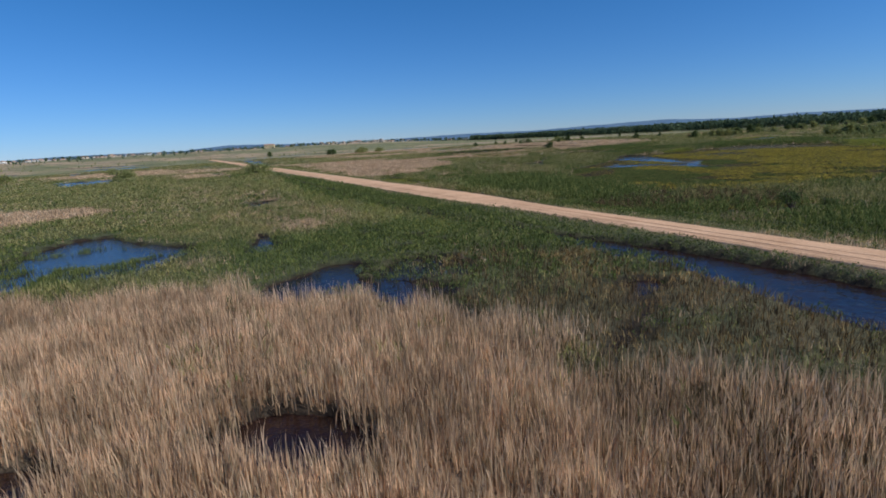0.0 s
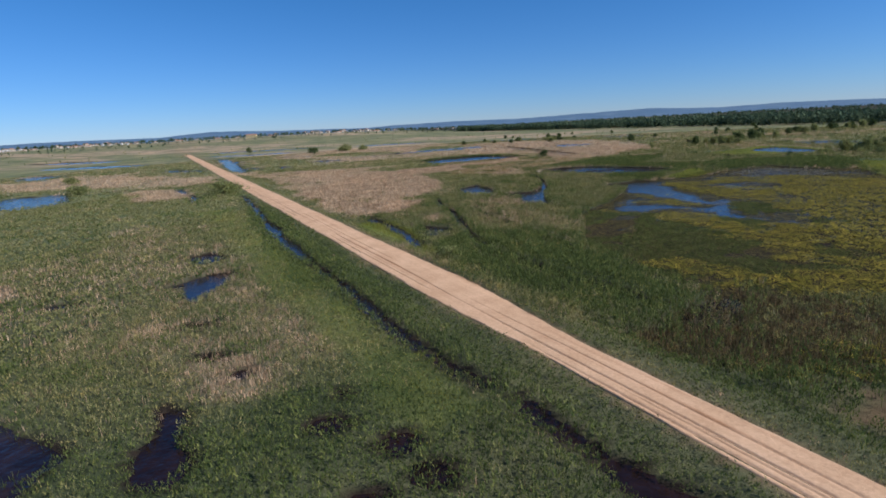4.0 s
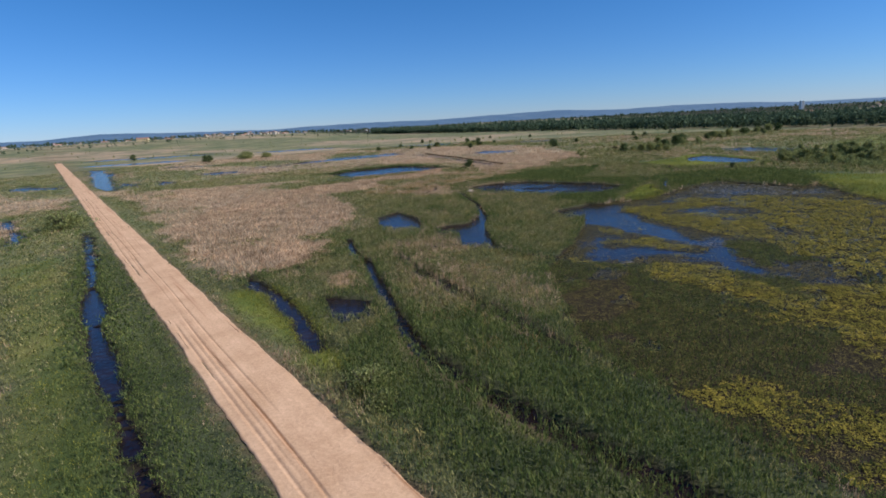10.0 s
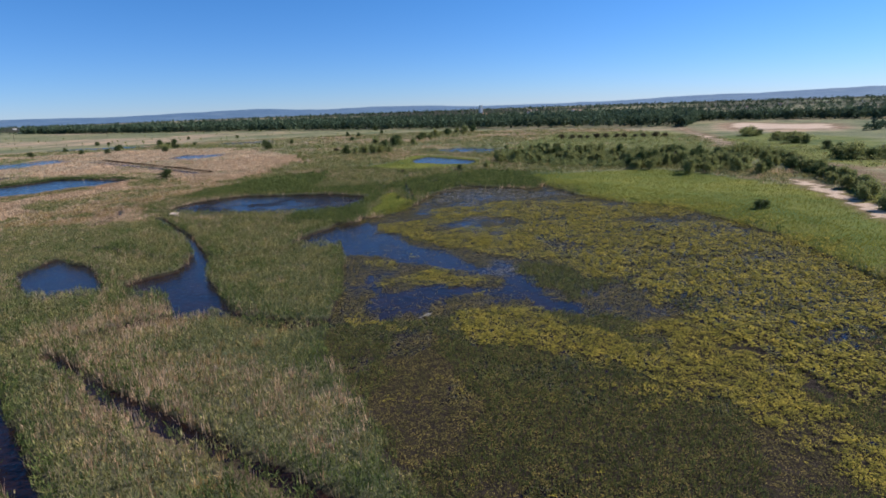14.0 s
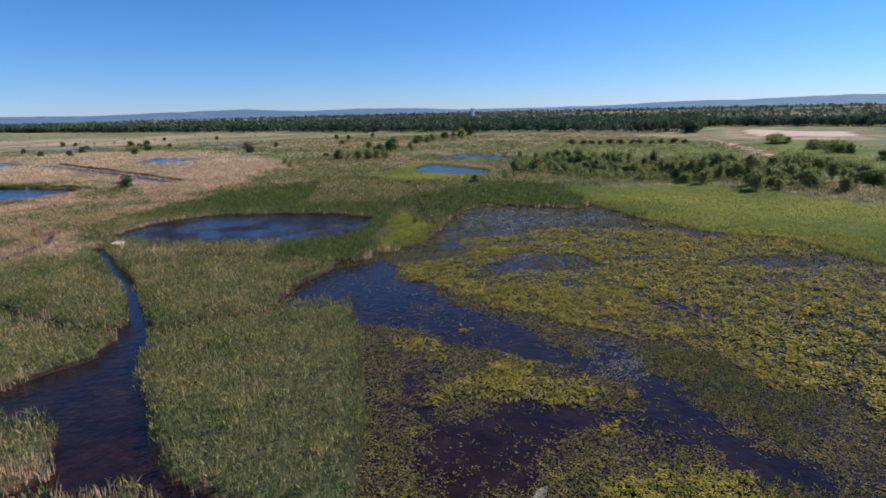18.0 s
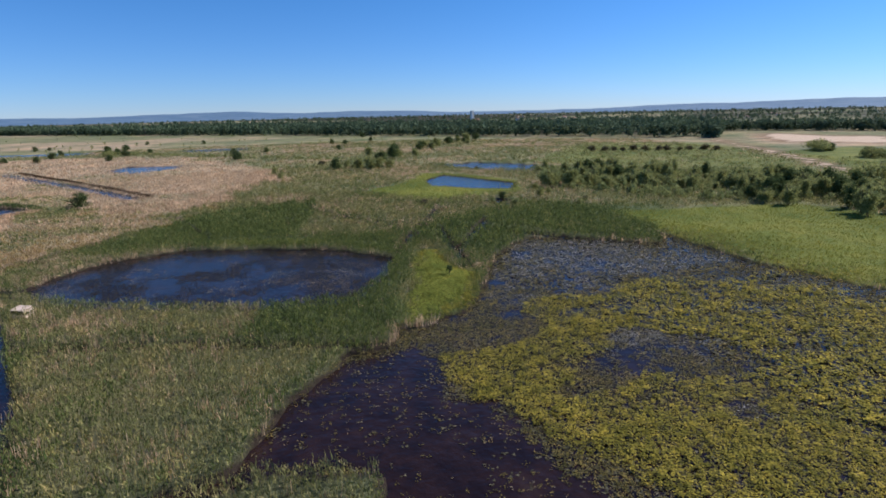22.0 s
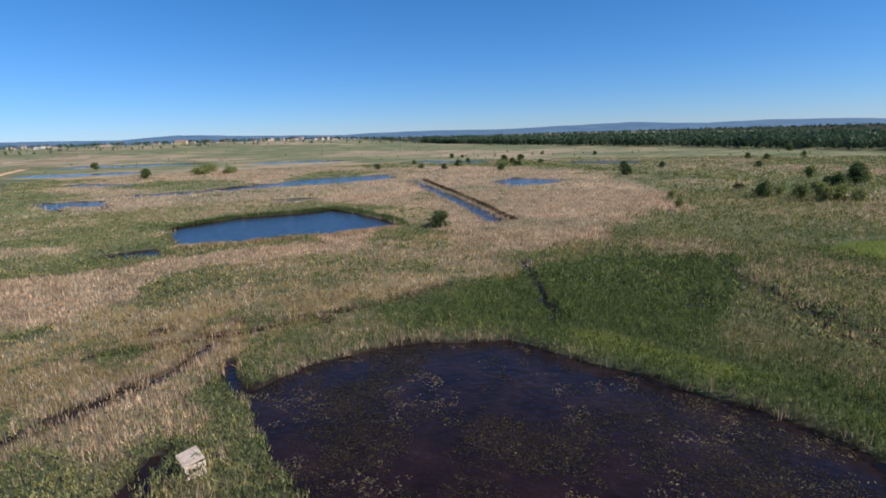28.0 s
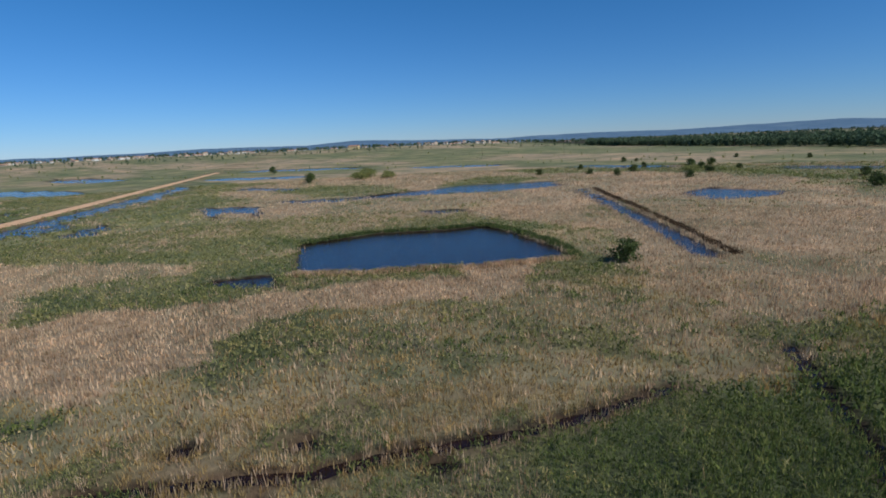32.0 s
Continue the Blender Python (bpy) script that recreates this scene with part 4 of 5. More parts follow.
YELLOW = []   # mats of primrose
YELLOW.append([(-6, 83.5), (3, 83), (13, 82.7), (23, 82), (33, 81.7), (43.6, 74), (50, 64), (52, 53), (33, 31), (28, 32), (24.4, 38), (19, 43.5), (14.5, 58), (8.5, 63.5), (1.6, 70), (-4.2, 76.5)])
YELLOW.append([(3, 103.5), (11, 101.5), (17.3, 107), (24.8, 103.4), (33, 98), (36, 86), (24, 87), (17.8, 83.7), (13.6, 88), (10, 92.6), (3.3, 89), (0.5, 92.3)])
YELLOW.append([(-8.3, 90.4), (-5.3, 91), (-1.5, 92.2), (1.4, 92), (2.3, 89.3), (1, 82.5), (-2.4, 82), (-6.2, 80.9), (-8, 83.6), (-9.2, 86.2)])
YELLOW.append([(-8.4, 58), (-5, 58.5), (-2.7, 61), (0.3, 60.4), (0, 57.6), (1.8, 56.6), (3.6, 55), (6, 52.8), (-0.7, 53.2), (-4, 55), (-8.7, 54.6)])
YELLOW.append([(-12, 68), (-9.4, 68), (-6.6, 63.3), (-7.3, 61.8), (-9.5, 63.9), (-11.8, 65.2)])
YELLOW.append([(-1.6, 46), (4.2, 45.6), (7.4, 44), (9.5, 39.8), (12, 35.4), (17.7, 32), (20.7, 29.3), (21, 24), (23, 20.8), (17.5, 15.2), (15.5, 19.6), (14, 26), (9.7, 30.4), (4, 34.6), (-0.2, 37.8), (-2.3, 40.8)])
YELLOW.append([(2.4, 8.8), (6.5, 12), (11, 10.4), (13.4, 9.3), (12.2, 5.4), (9.5, 3.6), (6.2, 6.6), (4.6, 7.8)])
YELLOW.append([(2.2, 52), (5.5, 51), (5.2, 49), (1, 49.5)])
YELLOW.append([(-13.6, 47), (-10, 47), (-8, 42.5), (-12, 42)])
YELLOW.append([(-6.8, 68.2), (-3.7, 68.4), (-3.8, 66.2), (-6.1, 65.7)])
OPEN = []   # dark open water
OPEN.append([(-25, 76.3), (-22.2, 81.4), (-18.8, 89.7), (-12.2, 92.5), (-10.3, 90), (-9.2, 83.6), (-5, 79.6), (-3.9, 74.6), (-0.8, 70), (1.8, 66.3), (3.3, 61.4), (6, 56), (1.2, 59.5), (-1.8, 62.4), (-5.2, 64), (-8, 67.3), (-11.6, 69), (-14.3, 71.7), (-16.4, 75.8)])
OPEN.append([(7.5, 60), (8, 54), (10, 48), (12.5, 41), (9.4, 42.8), (5.4, 48), (0.2, 51), (-2.5, 47), (-4.5, 44.5), (-9, 44.5), (-11.5, 49), (-9, 53), (0, 52.4), (6, 52)])
OPEN.append([(19.5, 33), (22, 31.7), (22.2, 28), (22.9, 23.7), (21.3, 22.9), (19.6, 26), (18.7, 29.7)])
GREY = []   # pale dead leaves crowded on the water
GREY.append([(9.2, 78), (17.3, 78), (21, 72.3), (17, 68.3), (11, 70)])
GREY.append([(6.5, 63.4), (8.9, 62), (8.6, 58), (5.3, 56), (4.9, 59.5)])
GREY.append([(-1, 104.4), (8.5, 129), (24, 125), (34.7, 111), (27, 109), (12.5, 106.5), (2.6, 102)])
GREY.append([(6.7, 96), (14.8, 95.4), (16.3, 88), (12, 83), (8.5, 86.4), (5, 90.6)])
GREEN = []   # low dull green herbs
GREEN.append([(12, 51.4), (18.5, 50), (23, 40.7), (18, 36.7), (13.3, 38.4), (10.7, 43.4)])
GREEN.append([(9.9, 60), (15.7, 59), (13.5, 52), (13, 49), (4.6, 49.8), (7.9, 54.3)])


def within(x, y, outlines, soft, wobble):
    v = np.zeros(np.shape(x))
    for p in outlines:
        v = np.maximum(v, smooth(soft, -soft, area_distance(x, y, p, 8.0) + wobble))
    return v


def float_plants():
    mats, brown, rushes, flecks, pads, film = [], [], [], [], [], []
    for step, inner, outer, seed in ((0.26, 0, 34, 5), (0.46, 34, 90, 6)):
        x, y, r = spread(step, (-26, -18, 62, 132), inner, outer, seed)
        inside = -area_distance(x, y, LAKE, 12.0)
        swamp = brownness(x, y)
        ok = (inside > -0.2 - 10 * r.uniform(0, 1, x.size) ** 2 * smooth(14, 30, x)) | ((swamp > 0.35) & (beside(x, y) > 2.0))
        x, y, swamp = x[ok], y[ok], swamp[ok]
        mid, small = fbm(x, y, 3.4, 92, 4), vnoise(x, y, 0.8, 93)
        wob = (mid - 0.5) * 5 + (small - 0.5) * 1.2
        yel, clear = within(x, y, YELLOW, 0.9, wob), within(x, y, OPEN, 1.0, wob * 0.7)
        grey, green = within(x, y, GREY, 1.5, wob), within(x, y, GREEN, 1.5, wob)
        far, south = smooth(10, 26, x), smooth(46, 36, y)
        streak = fbm(x * 0.5 + y * 0.2, y * 1.3 - x * 0.2, 4.5, 94, 4)
        score = yel * (0.42 + 0.85 * smooth(0.32, 0.56, streak)) + 0.95 * far * smooth(0.36, 0.52, streak) * (1 - 0.75 * smooth(90, 112, y)) + 0.5 * south * smooth(0.53, 0.63, streak) * (0.55 + 0.45 * smooth(0, 14, x)) - 0.9 * clear - 0.4 * grey - 0.55 * green - 0.9 * swamp
        yellow = score > 0.28 + 0.40 * r.uniform(0, 1, x.size) + 0.22 * (small - 0.5)
        d = r.uniform(0, 1, x.size)
        herbs = (0.85 + 0.15 * south + 0.15 * green + 0.15 * far) * smooth(0.26, 0.52, 0.75 * mid + 0.42 * small + 0.12 * south + 0.2 * green + 0.26 * far) * (1 - 0.94 * clear) * (1 - 0.35 * grey)
        pale = ~yellow & (r.uniform(0, 1, x.size) < 0.62 * grey * smooth(0.24, 0.5, streak + 0.4 * (small - 0.5)))
        plain = ~yellow & ~pale & (d < herbs + 0.35 * yel * (1 - clear))
        f = ~yellow & ~plain & ~pale & (d > 1 - 0.10 * smooth(0.4, 0.6, mid))
        z = np.maximum(0.01, ground_height(x, y))
        wide = step / 0.26
        mats.append(leafy(x[yellow], y[yellow], z[yellow] + 0.12 * small[yellow], (0.085 + 0.09 * small[yellow]) * wide, 10, r, 1.2, 1.8))
        brown.append(leafy(x[plain], y[plain], z[plain], (0.07 + 0.07 * mid[plain]) * wide, 7, r, 0.8, 2.6))
        rush = plain & (south + green > 0.1) & (swamp < r.uniform(0.1, 0.9, x.size)) & (fbm(x, y, 6.0, 97) > 0.44)
        rushes.append(blades(x[rush], y[rush], z[rush], np.full(rush.sum(), 0.38), np.full(rush.sum(), 0.05 * wide), 4, r, 0.6, np.full(rush.sum(), 0.18), False))
        flecks.append(leafy(x[f], y[f], z[f] + 0.01, np.full(f.sum(), 0.10 * wide), 3, r, 0.15))
        skin = (r.uniform(0, 1, x.size) < 0.8 * (1 - 0.96 * clear) * smooth(0.22, 0.5, mid + 0.25 * (small - 0.5) + 0.1 * far)) & (z < 0.03)
        film.append(leafy(x[skin], y[skin], np.full(skin.sum(), 0.004), r.uniform(0.16, 0.28, skin.sum()) * wide, 3, r, 0.02, 1.6))
        pads.append(leafy(x[pale], y[pale], z[pale] + 0.02, r.uniform(0.07, 0.13, pale.sum()) * wide, 8, r, 0.4, 3.0))
    # sprawling herbs on the mound
    r = np.random.default_rng(19)
    x, y = r.uniform(-12, 0, 16000), r.uniform(97, 128, 16000)
    rim = area_distance(x, y, MOUND, 4.0)
    on = rim < 0.3 * r.normal(0, 1, x.size)
    x, y, rim = x[on], y[on], rim[on]
    clump = 0.08 + 0.10 * vnoise(x, y, 1.3, 101)
    z = ground_height(x, y)
    edge = (rim > -1.1 + 0.4 * r.normal(0, 1, x.size)) & (x > -7.5)
    mats.append(leafy(x[edge], y[edge], np.maximum(z[edge], 0), clump[edge], 7, r, 1.1))
    herbs = leafy(x[~edge], y[~edge], z[~edge] + 0.05, clump[~edge], 7, r, 1.4)
    # rushes standing in the shallow south side of the first pond
    r = np.random.default_rng(16)
    x, y = r.uniform(-34, -10, 5000), r.uniform(-61, -45, 5000)
    ok = (area_distance(x, y, PONDS[9], 3.0) < 0.2) & (fbm(x, y, 2.6, 96) + 0.22 * smooth(-48, -58, y) > r.uniform(0.6, 0.85, x.size))
    rushes.append(blades(x[ok], y[ok], np.full(ok.sum(), -0.05), np.full(ok.sum(), 0.5), np.full(ok.sum(), 0.05), 6, r, 0.5, np.full(ok.sum(), 0.2), False))
    # drift in the large pond
    r = np.random.default_rng(15)
    x, y = r.uniform(-57, -10, 70000), r.uniform(105, 136, 70000)
    in_pond = area_distance(x, y, PONDS[0], 3.0) < -0.3
    cover = fbm(x, y, 4.0, 98, 5)
    pale = in_pond & (fbm(x, y, 2.2, 100, 4) + 0.14 * smooth(-34, -16, x) - 0.10 > r.uniform(0.48, 0.95, x.size))
    weed = in_pond & ~pale & (cover > r.uniform(0.37, 0.63, x.size))
    flecks.append(leafy(x[pale], y[pale], np.full(pale.sum(), 0.012), r.uniform(0.04, 0.12, pale.sum()), 3, r, 0.05, 2.0))
    slime = leafy(x[weed], y[weed], np.full(weed.sum(), 0.006), r.uniform(0.06, 0.16, weed.sum()), 3, r, 0.04, 2.0)
    stuff("pond_weed", "dark brown weed skinning the surface of a pond", "water weed", WEED, [slime])
    stuff("mound_herbs", "bright green sprawling herbs on a low mound", "herbs", MOUND_LEAF, [herbs])
    stuff("water_primrose", "yellow-green water primrose mats floating on the lake", "water plant", PRIMROSE, mats)
    stuff("marsh_herbs", "brownish low marsh herbs growing in shallow water", "marsh plant", LITTER, brown)
    stuff("young_rushes", "short dark green rushes in shallow water", "rushes", SEDGE, rushes)
    stuff("drowned_weed", "dull olive weed lying just at the water surface", "water weed", DROWNED, film)
    stuff("dead_water_plants", "grey bleached dead plants crowding the lake water", "water plant", BLEACHED, pads)
    stuff("floating_leaves", "pale brown dead leaves drifting on dark water", "dead leaves", DRIFT, flecks)


MOUND_LEAF = plant("mound_leaf", [(0.0, (0.12, 0.16, 0.034)), (0.6, (0.28, 0.32, 0.065)), (1.0, (0.46, 0.43, 0.10))], 0.35, 3.0)
WEED = plant("pond_weed", [(0.0, (0.012, 0.010, 0.008)), (0.6, (0.034, 0.027, 0.019)), (1.0, (0.085, 0.068, 0.045))], 0.1, 4.0)
DROWNED = plant("drowned_weed", [(0.0, (0.035, 0.030, 0.020)), (0.6, (0.085, 0.078, 0.048)), (1.0, (0.15, 0.135, 0.09))], 0.1, 5.0)
BLEACHED = plant("bleached_leaf", [(0.0, (0.10, 0.095, 0.085)), (0.6, (0.23, 0.215, 0.185)), (1.0, (0.44, 0.42, 0.39))], 0.2)
DRIFT = plant("drift_leaf", [(0.0, (0.07, 0.05, 0.03)), (0.7, (0.18, 0.135, 0.075)), (1.0, (0.38, 0.32, 0.22))], 0.1)
float_plants()

mud = bmesh.new()
ring = [mud.verts.new((math.cos(a) * (0.24 + 0.10 * math.sin(3 * a + 1)), math.sin(a) * (0.85 + 0.3 * math.sin(2 * a)), 0.03)) for a in np.linspace(0, 6.28, 26, endpoint=False)]
rim = [mud.verts.new((v.co.x * 1.25, v.co.y * 1.2, -0.1)) for v in ring]
mud.faces.new(ring)
for a, b, c, d in zip(ring, ring[1:] + ring[:1], rim[1:] + rim[:1], rim):
    mud.faces.new((b, a, d, c))
mud_mesh = bpy.data.meshes.new("mud_bar")
mud.to_mesh(mud_mesh)
mud.free()
mud_mesh.materials.append(simple("dried_foam", [(0.35, (0.16, 0.13, 0.11)), (0.65, (0.36, 0.32, 0.28))], 0.3, 0.9, 0.01))
tagged(new("mud_bar", mud_mesh), "small pale crust of dried mud on the lake", "mud", kind="structure").matrix_basis = pose(-4.5, 44.8, 0, 0, 0, -45)

# ---- shrubs and trees ----
# dark leaf made brighter and bluer, so haze is in the woods' colour
LEAF_HAZY = plant("hazy_wood_leaf", [(0.0, (0.06, 0.09, 0.055)), (0.6, (0.095, 0.135, 0.08)), (1.0, (0.15, 0.185, 0.11))], 0.25, 40.0)
BARK = simple("bark", [(0.3, (0.05, 0.035, 0.025)), (0.7, (0.16, 0.12, 0.085))], 0.2, 0.9, 0.02)
LEAF_DARK = plant("dark_leaf", [(0.0, (0.05, 0.07, 0.026)), (0.6, (0.095, 0.13, 0.048)), (1.0, (0.17, 0.20, 0.075))], 0.3, 1.2)
LEAF_MID = plant("willow_leaf", [(0.0, (0.15, 0.17, 0.065)), (0.6, (0.29, 0.305, 0.115)), (1.0, (0.42, 0.42, 0.17))], 0.45, 1.2)
LEAF_PALE = plant("young_willow_leaf", [(0.0, (0.13, 0.15, 0.06)), (0.6, (0.24, 0.265, 0.105)), (1.0, (0.36, 0.37, 0.16))], 0.5, 5.0)
LEAF_RUST = plant("tamarisk_leaf", [(0.0, (0.05, 0.045, 0.025)), (0.6, (0.10, 0.085, 0.05)), (1.0, (0.17, 0.14, 0.085))], 0.3, 1.2)


RUSTY = plant("rusty_reed", [(0.0, (0.045, 0.028, 0.018)), (0.6, (0.10, 0.065, 0.042)), (1.0, (0.20, 0.14, 0.09))], 0.3, 2.0)


def part(name, me, parent, label=""):
    ob = new(name, me)
    ob.parent = parent
    return tagged(ob, label)


def stem_tube(path, radii, sides=5):
    v, f = [], []
    for k, (p, q) in enumerate(zip(path, radii)):
        for j in range(sides):
            a = 2 * math.pi * j / sides
            v.append((p[0] + math.cos(a) * q, p[1] + math.sin(a) * q, p[2]))
        if k:
            for j in range(sides):
                a, b = (k - 1) * sides + j, (k - 1) * sides + (j + 1) % sides
                f += [(a, b, b + sides), (a, b + sides, a + sides)]
    return v, f


def woody(name, label, category, height, width, stems, clumps, leaves, leaf, mat, seed, open_foot=0.15):
    """A shrub or tree: tapered stems, and a crown of leaf clumps with gaps between them."""
    r = np.random.default_rng(seed)
    root = tagged(new(name), label, category)
    for k in range(stems):
        v, f = [], []
        a = 2 * math.pi * k / stems + r.uniform(-0.5, 0.5)
        reach = 0.0 if stems == 1 else width * r.uniform(0.12, 0.3)
        path = [(0.05 * k * math.cos(a), 0.05 * k * math.sin(a), -0.1)]
        for q in (0.3, 0.6, 0.9):
            path.append((math.cos(a) * reach * q + r.normal(0, 0.02) * width, math.sin(a) * reach * q + r.normal(0, 0.02) * width, height * q))
        tv, tf = stem_tube(path, [height * s for s in (0.028, 0.022, 0.014, 0.006)])
        f += [tuple(i + len(v) for i in t) for t in tf]
        v += tv
        for q in range(3):   # limbs
            b, at = r.uniform(0, 6.28), path[1 + q % 2]
            tip = (at[0] + math.cos(b) * width * 0.28, at[1] + math.sin(b) * width * 0.28, at[2] + height * 0.2)
            tv, tf = stem_tube([at, tip], [height * 0.012, height * 0.004], 4)
            f += [tuple(i + len(v) for i in t) for t in tf]
            v += tv
        part("trunk" if stems == 1 else "stem", mesh_of("stem", v, f, BARK), root)
    c = r.normal(0, 1, (clumps, 3))
    c /= np.linalg.norm(c, axis=1)[:, None]
    lobe = r.normal(0, 1, (6, 3))
    lobe /= np.linalg.norm(lobe, axis=1)[:, None]
    lobe[:, 2] = np.abs(lobe[:, 2]) * 0.9 - 0.35
    size = r.uniform(0.35, 0.62, 6)
    own = r.integers(0, 6, clumps)
    c = lobe[own] * (1.0 - size[own])[:, None] * 1.1 + c * size[own][:, None] * r.uniform(0.4, 1.0, (clumps, 1)) ** 0.6
    if open_foot < 0.1:   # leafy down to the ground
        k = clumps // 3
        c[:k, 2] = r.uniform(-0.95, -0.3, k)
        c[:k, :2] = r.normal(0, 0.40, (k, 2))
    mid = height * (open_foot + 1) / 2
    c = c * (width / 2 * 0.86, width / 2 * 0.86, height * (1 - open_foot) / 2 * 0.88) + (0, 0, mid)
    c[:, :2] *= (1.15 - 0.35 * (c[:, 2:3] / height))
    n = clumps * leaves
    p = np.repeat(c, leaves, 0) + r.normal(0, 1, (n, 3)) * (width * 0.085, width * 0.085, height * 0.075)
    d1, d2 = r.normal(0, 1, (n, 3)), r.normal(0, 1, (n, 3))
    d1 /= np.linalg.norm(d1, axis=1)[:, None]
    d2 /= np.linalg.norm(d2, axis=1)[:, None]
    s = leaf * r.uniform(0.6, 1.3, (n, 1))
    tri = np.stack([p - d1 * s * 0.5, p + d1 * s * 0.5, p + d2 * s], 1).reshape(-1, 3)
    tri[:, 2] = np.maximum(tri[:, 2], 0.02)
    part("crown", mesh_of("crown", tri, np.arange(n * 3).reshape(-1, 3), mat), root)
    return root


def lay(x, y):
    return float(ground_height(np.array([float(x)]), np.array([float(y)]))[0])


def placed(x, y, turn, s, sz=None):
    return pose(x, y, lay(x, y) - 0.02, 0, 0, turn) @ Matrix.Diagonal((s, s, sz or s, 1))


kinds = {
    "round": woody("round_bush", "dense round dark green bush standing among dry reeds", "bush", 3.2, 3.6, 4, 90, 16, 0.26, LEAF_DARK, 1, 0.02),
    "wide": woody("wide_bush", "broad dark green bush beside the dirt track", "bush", 3.0, 6.4, 5, 110, 16, 0.30, LEAF_MID, 2, 0.0),
    "willow": woody("willow_shrub", "tall grey-green willow shrub at the marsh edge", "shrub", 4.4, 4.2, 4, 110, 14, 0.32, LEAF_MID, 3, 0.03),
    "tree": woody("small_tree", "dark green leafy tree on the open marsh", "tree", 4.6, 4.6, 1, 110, 14, 0.36, LEAF_DARK, 4, 0.08),
    "tamarisk": woody("tamarisk_shrub", "brownish feathery tamarisk shrub in the meadow", "shrub", 1.8, 2.8, 4, 60, 14, 0.22, LEAF_RUST, 5, 0.0),
    "thin": woody("open_shrub", "thin many-stemmed shrub with bare lower stems beside the track", "shrub", 2.6, 3.0, 7, 70, 12, 0.16, LEAF_DARK, 6, 0.35),
    "sapling": woody("sapling", "small thin sapling on the bright green mound", "sapling", 1.5, 0.9, 1, 34, 9, 0.13, LEAF_DARK, 7, 0.3),
}
GROUPS = {"round": "bushes of the marsh", "wide": "bushes of the marsh", "willow": "willow shrubs", "tree": "trees of the plain", "tamarisk": "tamarisk shrubs"}
used = set()


def put_plant(kind, x, y, s=1.0, sz=None):
    m = placed(x, y, (x * 37.7 + y * 11.3) % 360, s, sz)
    if kind in GROUPS:
        tagged(kinds[kind], group=GROUPS[kind])
    if kind in used:
        copy_thing(kinds[kind], m)
    else:
        used.add(kind)
        kinds[kind].matrix_basis = m


for kind, x, y, s in (
        ("wide", -129.2, 48.3, 1.6), ("wide", -193, 35.5, 0.9), ("round", -79.5, 184.5, 1.3), ("tree", -310, 264, 1.1), ("wide", -282, 295, 1.0),
        ("wide", -291, 284, 1.1), ("wide", -143, 359, 0.9), ("round", -139.5, 367, 0.8), ("round", -73, 324, 1.0), ("round", -70.3, 314, 1.0),
        ("round", -26, 361, 0.8), ("round", -136.6, 364, 0.75), ("willow", -15.3, 250, 1.1), ("willow", -11, 246.5, 1.15), ("willow", -8, 248, 1.05),
        ("willow", -4.2, 247, 0.85), ("willow", -19.7, 256, 0.7), ("tamarisk", -29.7, 270, 1.2), ("willow", -40, 227, 0.55), ("tamarisk", -1.3, 165.5, 0.7),
        ("round", 17.4, 170.5, 0.45), ("tamarisk", 26, 238, 0.8), ("willow", 35, 192, 0.85), ("willow", 34, 185, 1.1), ("willow", 39.3, 184, 1.15),
        ("willow", 44, 182, 0.9), ("willow", 47, 179, 0.8), ("willow", 26, 169, 0.55), ("sapling", -4.8, 111.6, 1.0), ("thin", 26.2, -18.2, 0.85),
        ("thin", 28.8, -17.6, 0.7), ("thin", 31, -15.2, 0.45), ("round", 60, 84, 0.5), ("round", 61.5, 84.5, 0.42), ("wide", -20.1, 2.2, 0.42), ("wide", -17.6, 0.4, 0.3),
        ("tree", -298, 256.5, 1.1), ("wide", -302, 296, 1.3), ("willow", -44, 244, 0.6), ("round", -80, 352, 0.95), ("sapling", -2.6, 113.8, 0.8),
        ("wide", -255, 62, 0.8), ("wide", -262, 20, 1.0), ("tree", -430, 300, 1.2), ("round", -205, 330, 0.9), ("round", -182, 338, 0.8)):
    put_plant(kind, x, y, s)
pr = np.random.default_rng(21)
THICKET = [(38, 205), (53, 175), (64, 153), (74, 128), (88, 120), (108, 139), (106, 156), (100, 181), (77, 209), (46, 222)]
n = 0
while n < 150:
    x, y = pr.uniform(36, 110), pr.uniform(118, 222)
    if area_distance(np.array([x]), np.array([y]), THICKET)[0] < 0:
        put_plant("willow" if pr.uniform() < 0.75 else "tree", x, y, pr.uniform(0.5, 0.95), pr.uniform(0.6, 1.15))
        n += 1
for k in range(64):    # the hedge along the sandy bank
    w = k / 63
    hx, hy = np.interp(w, [0, 0.25, 0.62, 0.95, 1], [121, 111.5, 96, 79, 75]), np.interp(w, [0, 0.25, 0.62, 0.95, 1], [164, 141, 107, 74.5, 64])
    put_plant("willow" if k % 3 else "round", float(hx) + pr.normal(0, 1.3), float(hy) + pr.normal(0, 1.6), pr.uniform(0.5, 0.95))
for x, y, s in ((181, 258, 1.1), (177, 254, 0.9), (172, 227, 1.0), (169, 222, 0.9), (165, 207, 1.1), (162, 203, 0.8), (154, 177, 0.9), (137, 147, 1.2), (134, 150, 1.0), (145, 143, 1.0), (115.6, 166.5, 1.15), (113, 169, 1.0), (118, 172, 0.9)):
    put_plant("wide" if int(x) % 2 else "round", x, y, s * 1.05)
    put_plant("round", x + 3.1, y - 2.2, s * 0.8)
